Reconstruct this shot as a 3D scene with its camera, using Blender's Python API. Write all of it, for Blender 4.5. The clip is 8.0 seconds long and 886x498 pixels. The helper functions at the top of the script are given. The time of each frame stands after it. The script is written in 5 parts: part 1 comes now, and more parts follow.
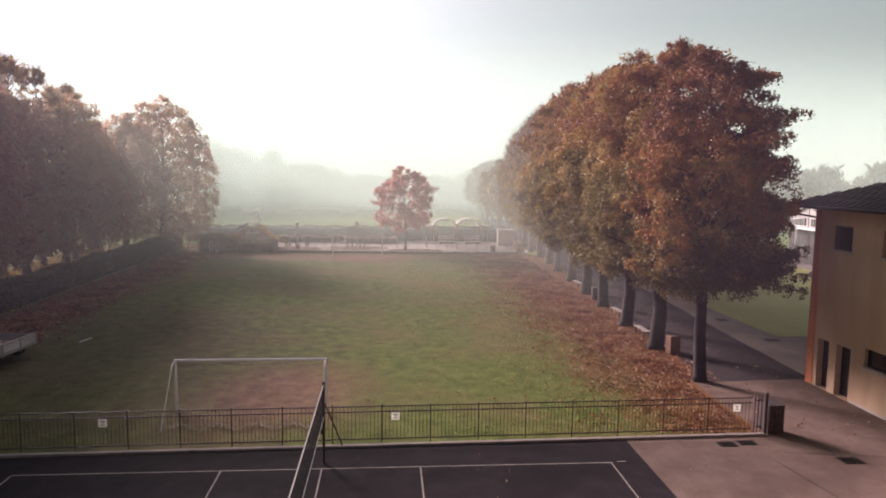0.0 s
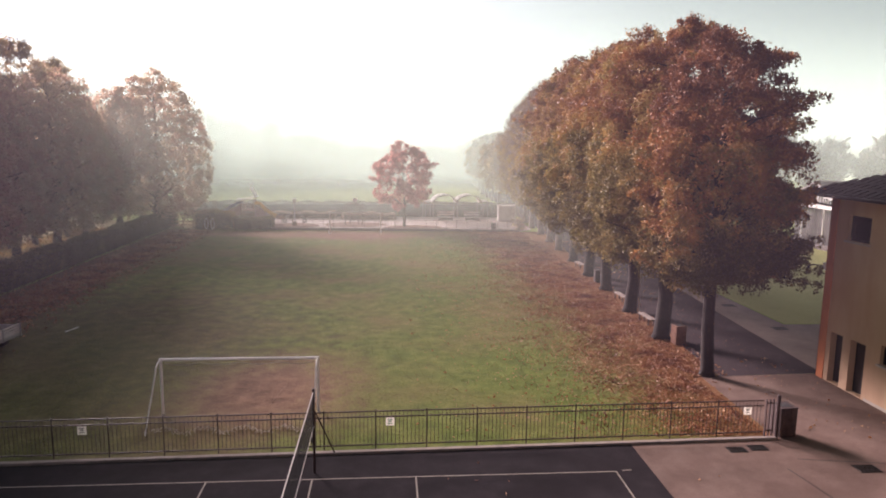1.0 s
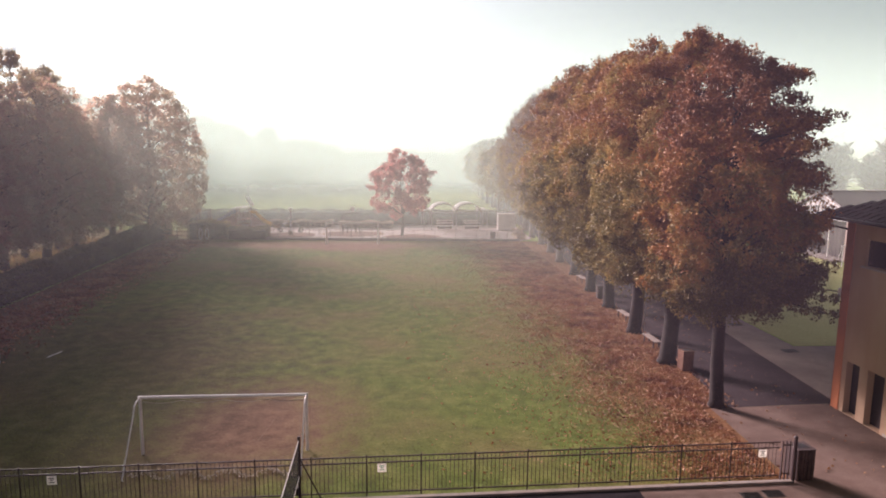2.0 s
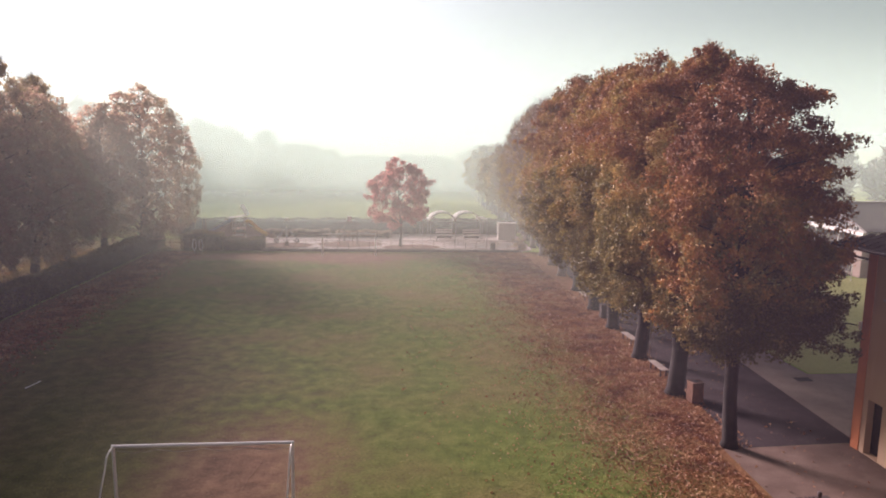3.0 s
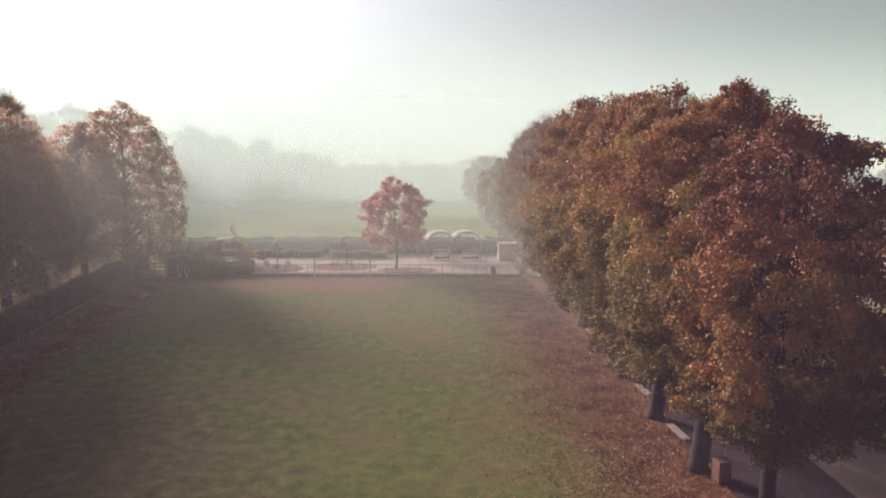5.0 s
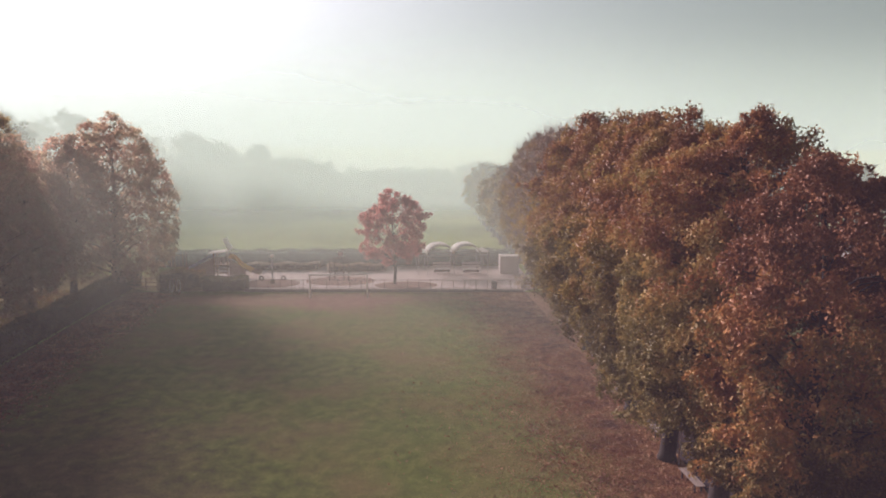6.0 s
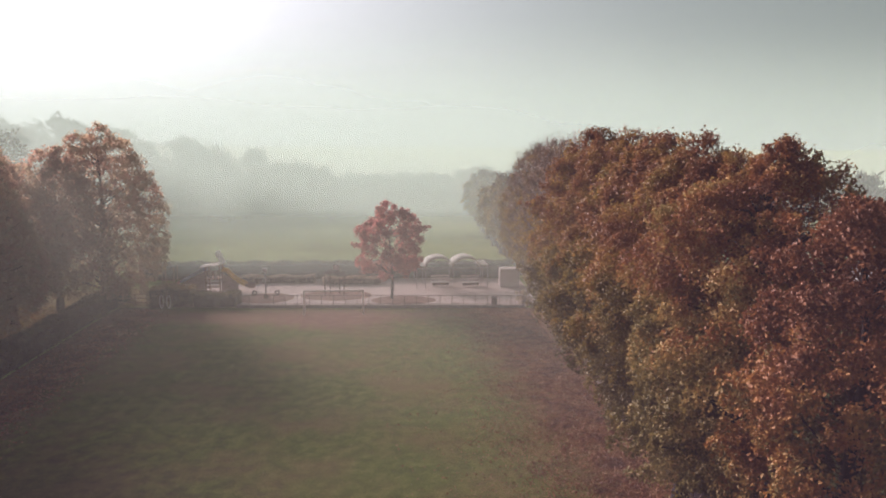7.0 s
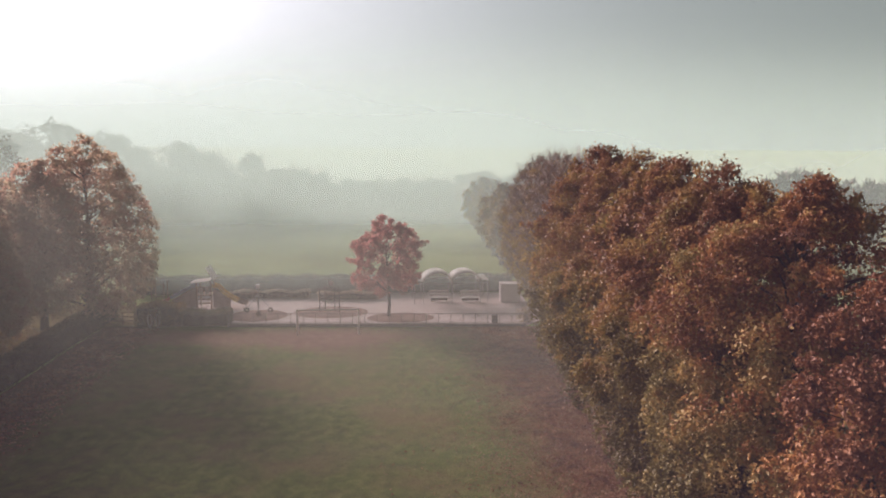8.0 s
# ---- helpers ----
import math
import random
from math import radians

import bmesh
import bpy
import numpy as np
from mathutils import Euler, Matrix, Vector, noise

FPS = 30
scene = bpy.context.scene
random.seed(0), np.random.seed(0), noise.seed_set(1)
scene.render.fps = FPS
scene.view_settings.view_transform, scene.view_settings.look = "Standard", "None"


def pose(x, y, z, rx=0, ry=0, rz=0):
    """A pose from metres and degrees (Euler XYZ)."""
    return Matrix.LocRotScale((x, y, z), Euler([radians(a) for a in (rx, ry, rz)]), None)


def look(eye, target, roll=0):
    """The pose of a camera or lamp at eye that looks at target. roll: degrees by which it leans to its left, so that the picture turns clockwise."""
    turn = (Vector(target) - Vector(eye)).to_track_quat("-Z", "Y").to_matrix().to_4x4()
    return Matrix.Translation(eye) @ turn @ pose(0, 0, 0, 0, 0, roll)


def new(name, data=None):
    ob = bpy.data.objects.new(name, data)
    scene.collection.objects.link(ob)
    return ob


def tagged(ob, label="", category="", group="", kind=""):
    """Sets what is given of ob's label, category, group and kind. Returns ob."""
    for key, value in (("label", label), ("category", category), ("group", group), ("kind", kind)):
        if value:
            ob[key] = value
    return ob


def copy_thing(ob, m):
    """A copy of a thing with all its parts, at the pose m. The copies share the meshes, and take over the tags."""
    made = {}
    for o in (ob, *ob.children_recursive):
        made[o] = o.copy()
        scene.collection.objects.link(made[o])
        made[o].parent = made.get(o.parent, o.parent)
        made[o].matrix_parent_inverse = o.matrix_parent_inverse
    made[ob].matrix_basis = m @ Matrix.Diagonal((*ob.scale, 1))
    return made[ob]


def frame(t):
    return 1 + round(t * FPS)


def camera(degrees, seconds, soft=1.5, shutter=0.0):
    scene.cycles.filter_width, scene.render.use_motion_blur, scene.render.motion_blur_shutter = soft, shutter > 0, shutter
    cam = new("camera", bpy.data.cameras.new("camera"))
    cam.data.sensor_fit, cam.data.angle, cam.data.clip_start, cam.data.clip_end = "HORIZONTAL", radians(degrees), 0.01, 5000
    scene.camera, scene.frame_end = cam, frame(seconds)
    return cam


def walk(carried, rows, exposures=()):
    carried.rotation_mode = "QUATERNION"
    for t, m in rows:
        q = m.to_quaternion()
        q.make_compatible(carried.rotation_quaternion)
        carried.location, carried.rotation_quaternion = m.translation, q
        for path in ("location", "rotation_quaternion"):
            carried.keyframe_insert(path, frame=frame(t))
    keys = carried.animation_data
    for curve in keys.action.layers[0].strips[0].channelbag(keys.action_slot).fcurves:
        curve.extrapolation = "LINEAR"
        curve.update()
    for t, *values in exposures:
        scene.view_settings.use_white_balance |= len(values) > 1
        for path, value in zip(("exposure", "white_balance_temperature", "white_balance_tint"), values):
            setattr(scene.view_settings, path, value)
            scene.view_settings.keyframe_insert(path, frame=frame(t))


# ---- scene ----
cam = camera(65.3, 8.0, soft=1.9)
PATH = [
    (0, (1.969, -20.377, 8.968), (2.129, -18.395, 8.751), 0.7),
    (0.5, (2.078, -19.677, 9.301), (2.237, -17.705, 9.009), 0.7),
    (1, (2.182, -18.977, 9.688), (2.341, -17.007, 9.383), 0.7),
    (1.5, (2.313, -18.281, 10.051), (2.472, -16.311, 9.748), 0.6),
    (3, (2.706, -15.783, 11.389), (2.864, -13.812, 11.087), 0.6),
    (3.5, (2.851, -14.891, 11.864), (3.009, -12.92, 11.561), 0.6),
    (4, (2.948, -13.947, 12.375), (3.107, -11.976, 12.071), 0.5),
    (4.5, (3.058, -13.021, 12.822), (3.217, -11.05, 12.519), 0.5),
    (6, (3.466, -9.877, 14.463), (3.622, -7.907, 14.16), 0.4),
    (6.5, (3.584, -8.792, 15.016), (3.742, -6.822, 14.712), 0.4),
    (7, (3.717, -7.671, 15.586), (3.875, -5.701, 15.281), 0.4),
    (7.5, (3.901, -6.491, 16.117), (4.057, -4.521, 15.812), 0.4),
    (8, (4.07, -5.185, 16.696), (4.227, -3.214, 16.392), 0.4),
]
walk(cam, [(t, look(eye, target, roll)) for t, eye, target, roll in PATH],
     exposures=[(0, 1.42, 6000, 38), (1, 1.64, 6000, 38), (3, 1.45, 6000, 38), (4, 1.32, 6000, 38), (6, 1.05, 6000, 38), (8, 0.86, 6000, 38)])

# ---- light ----
SUN_AZ, SUN_EL = radians(-36.0), radians(19.5)   # turn from the +y axis, height
scene.cycles.transparent_max_bounces = 32        # the light passes all the veils of mist
world = bpy.data.worlds.new("misty_sky")
scene.world = world
world.use_nodes = True
wn, wl = world.node_tree.nodes, world.node_tree.links
wn.clear()
sky = wn.new("ShaderNodeTexSky")
sky.sky_type = 'NISHITA'
sky.sun_disc = False
sky.sun_elevation = SUN_EL
sky.sun_rotation = SUN_AZ
sky.air_density, sky.dust_density, sky.ozone_density = 1.0, 8.0, 1.0
sky_bg = wn.new("ShaderNodeBackground")
sky_bg.inputs["Strength"].default_value = 0.012
pale = wn.new("ShaderNodeHueSaturation")          # fog takes some of the colour out of the sky
pale.inputs["Saturation"].default_value = 0.2
wl.new(sky.outputs[0], pale.inputs["Color"])
wl.new(pale.outputs[0], sky_bg.inputs["Color"])
fog_bg = wn.new("ShaderNodeBackground")          # the bright fog overhead
way = wn.new("ShaderNodeTexCoord")
part_z = wn.new("ShaderNodeSeparateXYZ")
wl.new(way.outputs["Generated"], part_z.inputs[0])
shallow = wn.new("ShaderNodeMapRange")           # the fog is shallow: darker overhead
shallow.interpolation_type = 'SMOOTHSTEP'
shallow.inputs[1].default_value, shallow.inputs[2].default_value = 0.38, 0.85
shallow.inputs[3].default_value, shallow.inputs[4].default_value = 0.156, 0.045
wl.new(part_z.outputs[2], shallow.inputs[0])
to_sun = Vector((math.sin(SUN_AZ) * math.cos(SUN_EL), math.cos(SUN_AZ) * math.cos(SUN_EL), math.sin(SUN_EL)))
dot = wn.new("ShaderNodeVectorMath")              # fog scatters forward: a broad glow round the sun
dot.operation = 'DOT_PRODUCT'
dot.inputs[1].default_value = to_sun
wl.new(way.outputs["Generated"], dot.inputs[0])
away = wn.new("ShaderNodeMapRange")              # and dimmer on the side away from the sun
away.interpolation_type = 'SMOOTHSTEP'
away.inputs[1].default_value, away.inputs[2].default_value = -0.5, 0.55
away.inputs[3].default_value, away.inputs[4].default_value = 0.24, 1.0
wl.new(dot.outputs["Value"], away.inputs[0])
hue = wn.new("ShaderNodeMix")                     # greenish white towards the sun, rosy grey behind
hue.data_type = 'RGBA'
hue.inputs[6].default_value, hue.inputs[7].default_value = (1.0, 0.80, 0.86, 1), (0.75, 1.0, 0.73, 1)
turned = wn.new("ShaderNodeMapRange")
turned.interpolation_type = 'SMOOTHSTEP'
turned.inputs[1].default_value, turned.inputs[2].default_value = -0.5, 0.15
wl.new(dot.outputs["Value"], turned.inputs[0])
wl.new(turned.outputs[0], hue.inputs[0])
wl.new(hue.outputs[2], fog_bg.inputs["Color"])
fogged = wn.new("ShaderNodeMath")
fogged.operation = 'MULTIPLY'
wl.new(shallow.outputs[0], fogged.inputs[0])
wl.new(away.outputs[0], fogged.inputs[1])
wl.new(fogged.outputs[0], fog_bg.inputs["Strength"])
rise = wn.new("ShaderNodeMath")
rise.operation = 'MAXIMUM'
rise.inputs[1].default_value = 0.0
wl.new(dot.outputs["Value"], rise.inputs[0])
glow = wn.new("ShaderNodeMath")
glow.operation = 'POWER'
glow.inputs[1].default_value = 5.0
wl.new(rise.outputs[0], glow.inputs[0])
gain = wn.new("ShaderNodeMath")
gain.operation = 'MULTIPLY'
gain.inputs[1].default_value = 0.42
wl.new(glow.outputs[0], gain.inputs[0])
glow_bg = wn.new("ShaderNodeBackground")
glow_bg.inputs["Color"].default_value = (0.92, 1.0, 0.87, 1)
wl.new(gain.outputs[0], glow_bg.inputs["Strength"])
both = wn.new("ShaderNodeAddShader")
total = wn.new("ShaderNodeAddShader")
wout = wn.new("ShaderNodeOutputWorld")
wl.new(sky_bg.outputs[0], both.inputs[0])
wl.new(fog_bg.outputs[0], both.inputs[1])
wl.new(both.outputs[0], total.inputs[0])
wl.new(glow_bg.outputs[0], total.inputs[1])
wl.new(total.outputs[0], wout.inputs["Surface"])

sun_data = bpy.data.lights.new("sun", "SUN")
sun_data.energy, sun_data.angle, sun_data.color = 4.8, radians(17.0), (1.0, 0.85, 0.68)
sun = new("sun", sun_data)
sun.matrix_world = look(tuple(to_sun * 300), (0, 0, 0))


# ---- materials ----
class Nodes:
    """A small builder for node materials."""

    def __init__(self, name):
        self.mat = bpy.data.materials.new(name)
        self.mat.use_nodes = True
        self.t = self.mat.node_tree
        self.t.nodes.clear()
        self.out = self.t.nodes.new("ShaderNodeOutputMaterial")
        self.where = None

    def node(self, kind):
        return self.t.nodes.new(kind)

    def link(self, a, b):
        self.t.links.new(a, b)

    def coords(self, kind="Object"):
        if kind == "World":
            return self.node("ShaderNodeNewGeometry").outputs["Position"]
        return self.node("ShaderNodeTexCoord").outputs[kind]

    def noise(self, co, scale, detail=4.0, rough=0.6, stretch=None):
        if stretch:
            m = self.node("ShaderNodeMapping")
            m.inputs["Scale"].default_value = stretch
            self.link(co, m.inputs["Vector"])
            co = m.outputs[0]
        n = self.node("ShaderNodeTexNoise")
        n.inputs["Scale"].default_value = scale
        n.inputs["Detail"].default_value = detail
        n.inputs["Roughness"].default_value = rough
        self.link(co, n.inputs["Vector"])
        return n.outputs["Fac"]

    def ramp(self, fac, stops):
        r = self.node("ShaderNodeValToRGB")
        e = r.color_ramp.elements
        while len(e) < len(stops):
            e.new(0.5)
        for el, (p, c) in zip(e, stops):
            el.position = p
            el.color = (*c, 1) if len(c) == 3 else c
        self.link(fac, r.inputs[0])
        return r.outputs[0]

    def grey(self, fac, lo, hi):
        r = self.node("ShaderNodeMapRange")
        r.interpolation_type = 'SMOOTHSTEP'
        r.inputs[1].default_value, r.inputs[2].default_value = lo, hi
        self.link(fac, r.inputs[0])
        return r.outputs[0]

    def math(self, op, a, b):
        m = self.node("ShaderNodeMath")
        m.operation = op
        for i, v in enumerate((a, b)):
            if isinstance(v, (int, float)):
                m.inputs[i].default_value = v
            else:
                self.link(v, m.inputs[i])
        return m.outputs[0]

    def mix(self, fac, a, b, blend='MIX'):
        m = self.node("ShaderNodeMix")
        m.data_type, m.blend_type = 'RGBA', blend
        for sock, v in ((m.inputs[0], fac), (m.inputs[6], a), (m.inputs[7], b)):
            if isinstance(v, (int, float)):
                sock.default_value = v
            elif isinstance(v, tuple):
                sock.default_value = (*v, 1)
            else:
                self.link(v, sock)
        return m.outputs[2]

    def bump(self, height, strength, distance):
        b = self.node("ShaderNodeBump")
        b.inputs["Strength"].default_value = strength
        b.inputs["Distance"].default_value = distance
        self.link(height, b.inputs["Height"])
        return b.outputs[0]

    def finish(self, color, rough=0.8, metal=0.0, normal=None, spec=0.3):
        p = self.node("ShaderNodeBsdfPrincipled")
        for key, v in (("Base Color", color), ("Roughness", rough), ("Metallic", metal), ("Specular IOR Level", spec)):
            if isinstance(v, tuple):
                p.inputs[key].default_value = (*v, 1)
            elif isinstance(v, (int, float)):
                p.inputs[key].default_value = v
            else:
                self.link(v, p.inputs[key])
        if normal:
            self.link(normal, p.inputs["Normal"])
        self.link(p.outputs[0], self.out.inputs["Surface"])
        return self.mat


def plain(name, color, rough=0.6, metal=0.0, wear=0.25, scale=6.0, bump=0.15, spec=0.3):
    """Paint, metal, wood or stone with grain, blotches and a little relief."""
    n = Nodes(name)
    co = n.coords()
    fine = n.noise(co, scale * 6)
    broad = n.noise(co, scale * 0.5)
    dark = tuple(c * (1 - wear) for c in color)
    lite = tuple(min(1, c * (1 + wear * 0.5)) for c in color)
    rnd = n.node("ShaderNodeObjectInfo").outputs["Random"]
    mixf = n.math('ADD', n.math('MULTIPLY', broad, 0.7), n.math('MULTIPLY', fine, 0.3))
    mixf = n.math('ADD', mixf, n.math('MULTIPLY', n.math('SUBTRACT', rnd, 0.5), 0.12))
    col = n.ramp(mixf, [(0.3, dark), (0.5, color), (0.7, lite)])
    return n.finish(col, rough, metal, n.bump(fine, bump, 0.02), spec)


def leafy(name, stops, scale=0.35, shine=0.28, through_light=0.42, height=None):
    """Leaves: colour drifts over the crown and from leaf to leaf; light comes through them."""
    n = Nodes(name)
    co = n.coords()
    geo = n.node("ShaderNodeNewGeometry")
    rnd = geo.outputs["Random Per Island"]
    broad = n.noise(co, scale, 3.0)
    own = n.node("ShaderNodeObjectInfo").outputs["Random"]
    tuft = n.noise(co, scale * 3.4, 2.0)
    f = n.math('ADD', n.math('MULTIPLY', n.grey(broad, 0.34, 0.66), 0.42), n.math('MULTIPLY', n.grey(tuft, 0.34, 0.66), 0.36))
    f = n.math('ADD', f, n.math('MULTIPLY', rnd, 0.12))
    f = n.math('ADD', f, n.math('MULTIPLY', own, 0.12))
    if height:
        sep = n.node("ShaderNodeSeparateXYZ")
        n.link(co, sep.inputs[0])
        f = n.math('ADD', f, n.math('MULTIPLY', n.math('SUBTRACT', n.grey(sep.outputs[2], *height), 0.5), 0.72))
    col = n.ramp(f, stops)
    p = n.node("ShaderNodeBsdfPrincipled")
    n.link(col, p.inputs["Base Color"])
    p.inputs["Roughness"].default_value = 0.55
    p.inputs["Specular IOR Level"].default_value = shine
    tr = n.node("ShaderNodeBsdfTranslucent")
    n.link(col, tr.inputs["Color"])
    m = n.node("ShaderNodeMixShader")
    m.inputs[0].default_value = through_light
    n.link(p.outputs[0], m.inputs[1])
    n.link(tr.outputs[0], m.inputs[2])
    n.link(m.outputs[0], n.out.inputs["Surface"])
    return n.mat


def turf_material():
    n = Nodes("pitch_turf")
    co = n.coords("World")
    fine = n.noise(co, 9.0, 5.0, 0.7)
    mid = n.noise(co, 1.3, 5.0, 0.65)
    broad = n.noise(co, 0.16, 3.0)
    grass = n.ramp(n.math('ADD', n.math('MULTIPLY', mid, 0.6), n.math('MULTIPLY', fine, 0.4)),
                   [(0.32, (0.047, 0.057, 0.013)), (0.5, (0.088, 0.120, 0.020)), (0.68, (0.165, 0.188, 0.048))])
    dry = n.ramp(fine, [(0.3, (0.090, 0.064, 0.026)), (0.7, (0.230, 0.156, 0.074))])
    col = n.mix(n.math('MULTIPLY', n.grey(broad, 0.38, 0.7), 0.6), grass, dry)
    soil = n.ramp(n.math('ADD', n.math('MULTIPLY', mid, 0.5), n.math('MULTIPLY', fine, 0.5)),
                  [(0.35, (0.131, 0.066, 0.041)), (0.6, (0.254, 0.139, 0.094)), (0.75, (0.328, 0.213, 0.156))])
    sep = n.node("ShaderNodeSeparateXYZ")
    n.link(co, sep.inputs[0])

    def patch(x, y, rx, ry, lo, hi):
        dx = n.math('DIVIDE', n.math('SUBTRACT', sep.outputs[0], x), rx)
        dy = n.math('DIVIDE', n.math('SUBTRACT', sep.outputs[1], y), ry)
        d = n.math('SQRT', n.math('ADD', n.math('MULTIPLY', dx, dx), n.math('MULTIPLY', dy, dy)), 0.0)
        d = n.math('ADD', d, n.math('MULTIPLY', n.math('SUBTRACT', mid, 0.5), 1.3))
        return n.math('SUBTRACT', 1.0, n.grey(d, lo, hi))

    worn = patch(-2.6, 7.2, 3.4, 4.6, 0.3, 1.5)          # goalmouths
    col = n.mix(n.math('MULTIPLY', worn, 0.9), col, soil)
    col = n.mix(n.math('MULTIPLY', patch(-1.2, 52.5, 5.5, 3.6, 0.4, 1.3), 0.9), col, soil)
    col = n.mix(n.math('MULTIPLY', patch(-6.0, 53.8, 16.0, 2.8, 0.4, 1.3), 0.75), col, soil)
    shaded_mud = n.ramp(n.math('ADD', n.math('MULTIPLY', mid, 0.6), n.math('MULTIPLY', fine, 0.4)), [(0.32, (0.046, 0.031, 0.022)), (0.5, (0.080, 0.058, 0.038)), (0.68, (0.130, 0.100, 0.066))])
    col = n.mix(n.math('MULTIPLY', patch(-13.0, 11.0, 10.5, 15.0, 0.5, 1.4), 0.62), col, shaded_mud)   # corner by the goal: mud, darkened with painted tree shade
    edge = n.math('ADD', sep.outputs[0], n.math('MULTIPLY', n.math('SUBTRACT', mid, 0.5), 7.0))
    litter = n.grey(edge, 9.3, 15.8)                      # under the trees
    col = n.mix(n.math('MULTIPLY', litter, 0.82), col, n.ramp(fine, [(0.3, (0.095, 0.038, 0.022)), (0.7, (0.265, 0.105, 0.055))]))
    left = n.math('SUBTRACT', 1.0, n.grey(edge, -20.0, -15.0))
    col = n.mix(n.math('MULTIPLY', left, 0.7), col, n.ramp(fine, [(0.3, (0.066, 0.030, 0.021)), (0.7, (0.197, 0.094, 0.059))]))
    h = n.math('ADD', n.math('MULTIPLY', fine, 0.5), mid)
    return n.finish(col, 0.9, 0.0, n.bump(h, 0.7, 0.12), 0.1)


def meadow_material(name, dark, mid_c, lite):
    n = Nodes(name)
    co = n.coords("World")
    fine = n.noise(co, 5.0, 5.0, 0.7)
    broad = n.noise(co, 0.06, 4.0)
    col = n.ramp(n.math('ADD', n.math('MULTIPLY', fine, 0.4), n.math('MULTIPLY', broad, 0.6)),
                 [(0.35, dark), (0.5, mid_c), (0.66, lite)])
    return n.finish(col, 0.95, 0.0, n.bump(fine, 0.5, 0.1), 0.1)


def paving(name, dark, mid_c, lite, stain=0.35, fine_scale=30.0, rough=0.98):
    n = Nodes(name)
    co = n.coords("World")
    fine = n.noise(co, fine_scale, 4.0, 0.7)
    mid = n.noise(co, 1.1, 5.0, 0.65)
    broad = n.noise(co, 0.22, 3.0)
    col = n.ramp(n.math('ADD', n.math('MULTIPLY', fine, 0.35), n.math('MULTIPLY', mid, 0.65)),
                 [(0.3, dark), (0.5, mid_c), (0.72, lite)])
    col = n.mix(n.math('MULTIPLY', n.grey(broad, 0.5, 0.68), stain), col, tuple(c * 0.7 for c in dark))
    return n.finish(col, n.ramp(mid, [(0.3, (rough - 0.15,) * 3), (0.7, (rough,) * 3)]), 0.0, n.bump(fine, 0.35, 0.01), 0.04)


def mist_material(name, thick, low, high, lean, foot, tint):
    """A haze sheet: thin, whitish to lilac, scatters what light falls on it; thicker where lean says, adding glare
    there, patchy, thin above.
    """
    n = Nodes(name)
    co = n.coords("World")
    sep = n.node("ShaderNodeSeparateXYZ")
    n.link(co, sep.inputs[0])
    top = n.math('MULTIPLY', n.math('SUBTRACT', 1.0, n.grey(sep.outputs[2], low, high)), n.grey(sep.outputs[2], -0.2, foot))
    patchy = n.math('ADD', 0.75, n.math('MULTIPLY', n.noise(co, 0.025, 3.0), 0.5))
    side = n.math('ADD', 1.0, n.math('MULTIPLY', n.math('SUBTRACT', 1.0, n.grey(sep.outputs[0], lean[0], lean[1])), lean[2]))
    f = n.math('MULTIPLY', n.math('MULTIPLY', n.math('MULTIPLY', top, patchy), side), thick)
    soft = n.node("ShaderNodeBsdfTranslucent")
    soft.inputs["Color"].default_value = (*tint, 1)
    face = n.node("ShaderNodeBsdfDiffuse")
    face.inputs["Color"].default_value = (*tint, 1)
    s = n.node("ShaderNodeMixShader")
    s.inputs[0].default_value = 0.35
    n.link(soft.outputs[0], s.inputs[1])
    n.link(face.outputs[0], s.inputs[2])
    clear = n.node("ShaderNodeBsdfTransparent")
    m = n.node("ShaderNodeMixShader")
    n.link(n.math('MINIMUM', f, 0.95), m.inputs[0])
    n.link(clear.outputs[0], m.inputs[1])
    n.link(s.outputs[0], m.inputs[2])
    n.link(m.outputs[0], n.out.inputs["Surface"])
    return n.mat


def wall_material():
    n = Nodes("ochre_render")
    co = n.coords("World")
    fine = n.noise(co, 40.0, 3.0)
    streak = n.noise(co, 1.2, 4.0, 0.6, (1.0, 1.0, 0.12))
    broad = n.noise(co, 0.5, 3.0)
    col = n.ramp(n.math('ADD', n.math('MULTIPLY', streak, 0.6), n.math('MULTIPLY', broad, 0.4)),
                 [(0.32, (0.41, 0.27, 0.175)), (0.5, (0.48, 0.325, 0.215)), (0.7, (0.54, 0.39, 0.27))])
    return n.finish(col, 0.9, 0.0, n.bump(fine, 0.25, 0.01), 0.2)


def canopy_material():
    """Ribbed translucent roofing sheet, dirty along its ribs."""
    n = Nodes("canopy_sheet")
    co = n.coords()
    rib = n.noise(co, 5.0, 2.0, 0.5, (3.0, 0.15, 0.15))
    dirt = n.noise(co, 1.3, 4.0)
    col = n.ramp(n.math('ADD', n.math('MULTIPLY', rib, 0.5), n.math('MULTIPLY', dirt, 0.5)), [(0.35, (0.58, 0.60, 0.54)), (0.55, (0.78, 0.79, 0.74)), (0.7, (0.86, 0.86, 0.82))])
    p = n.node("ShaderNodeBsdfPrincipled")
    n.link(col, p.inputs["Base Color"])
    p.inputs["Roughness"].default_value = 0.55
    p.inputs["Specular IOR Level"].default_value = 0.2
    tr = n.node("ShaderNodeBsdfTranslucent")
    n.link(col, tr.inputs["Color"])
    m = n.node("ShaderNodeMixShader")
    m.inputs[0].default_value = 0.55
    n.link(p.outputs[0], m.inputs[1])
    n.link(tr.outputs[0], m.inputs[2])
    n.link(m.outputs[0], n.out.inputs["Surface"])
    return n.mat


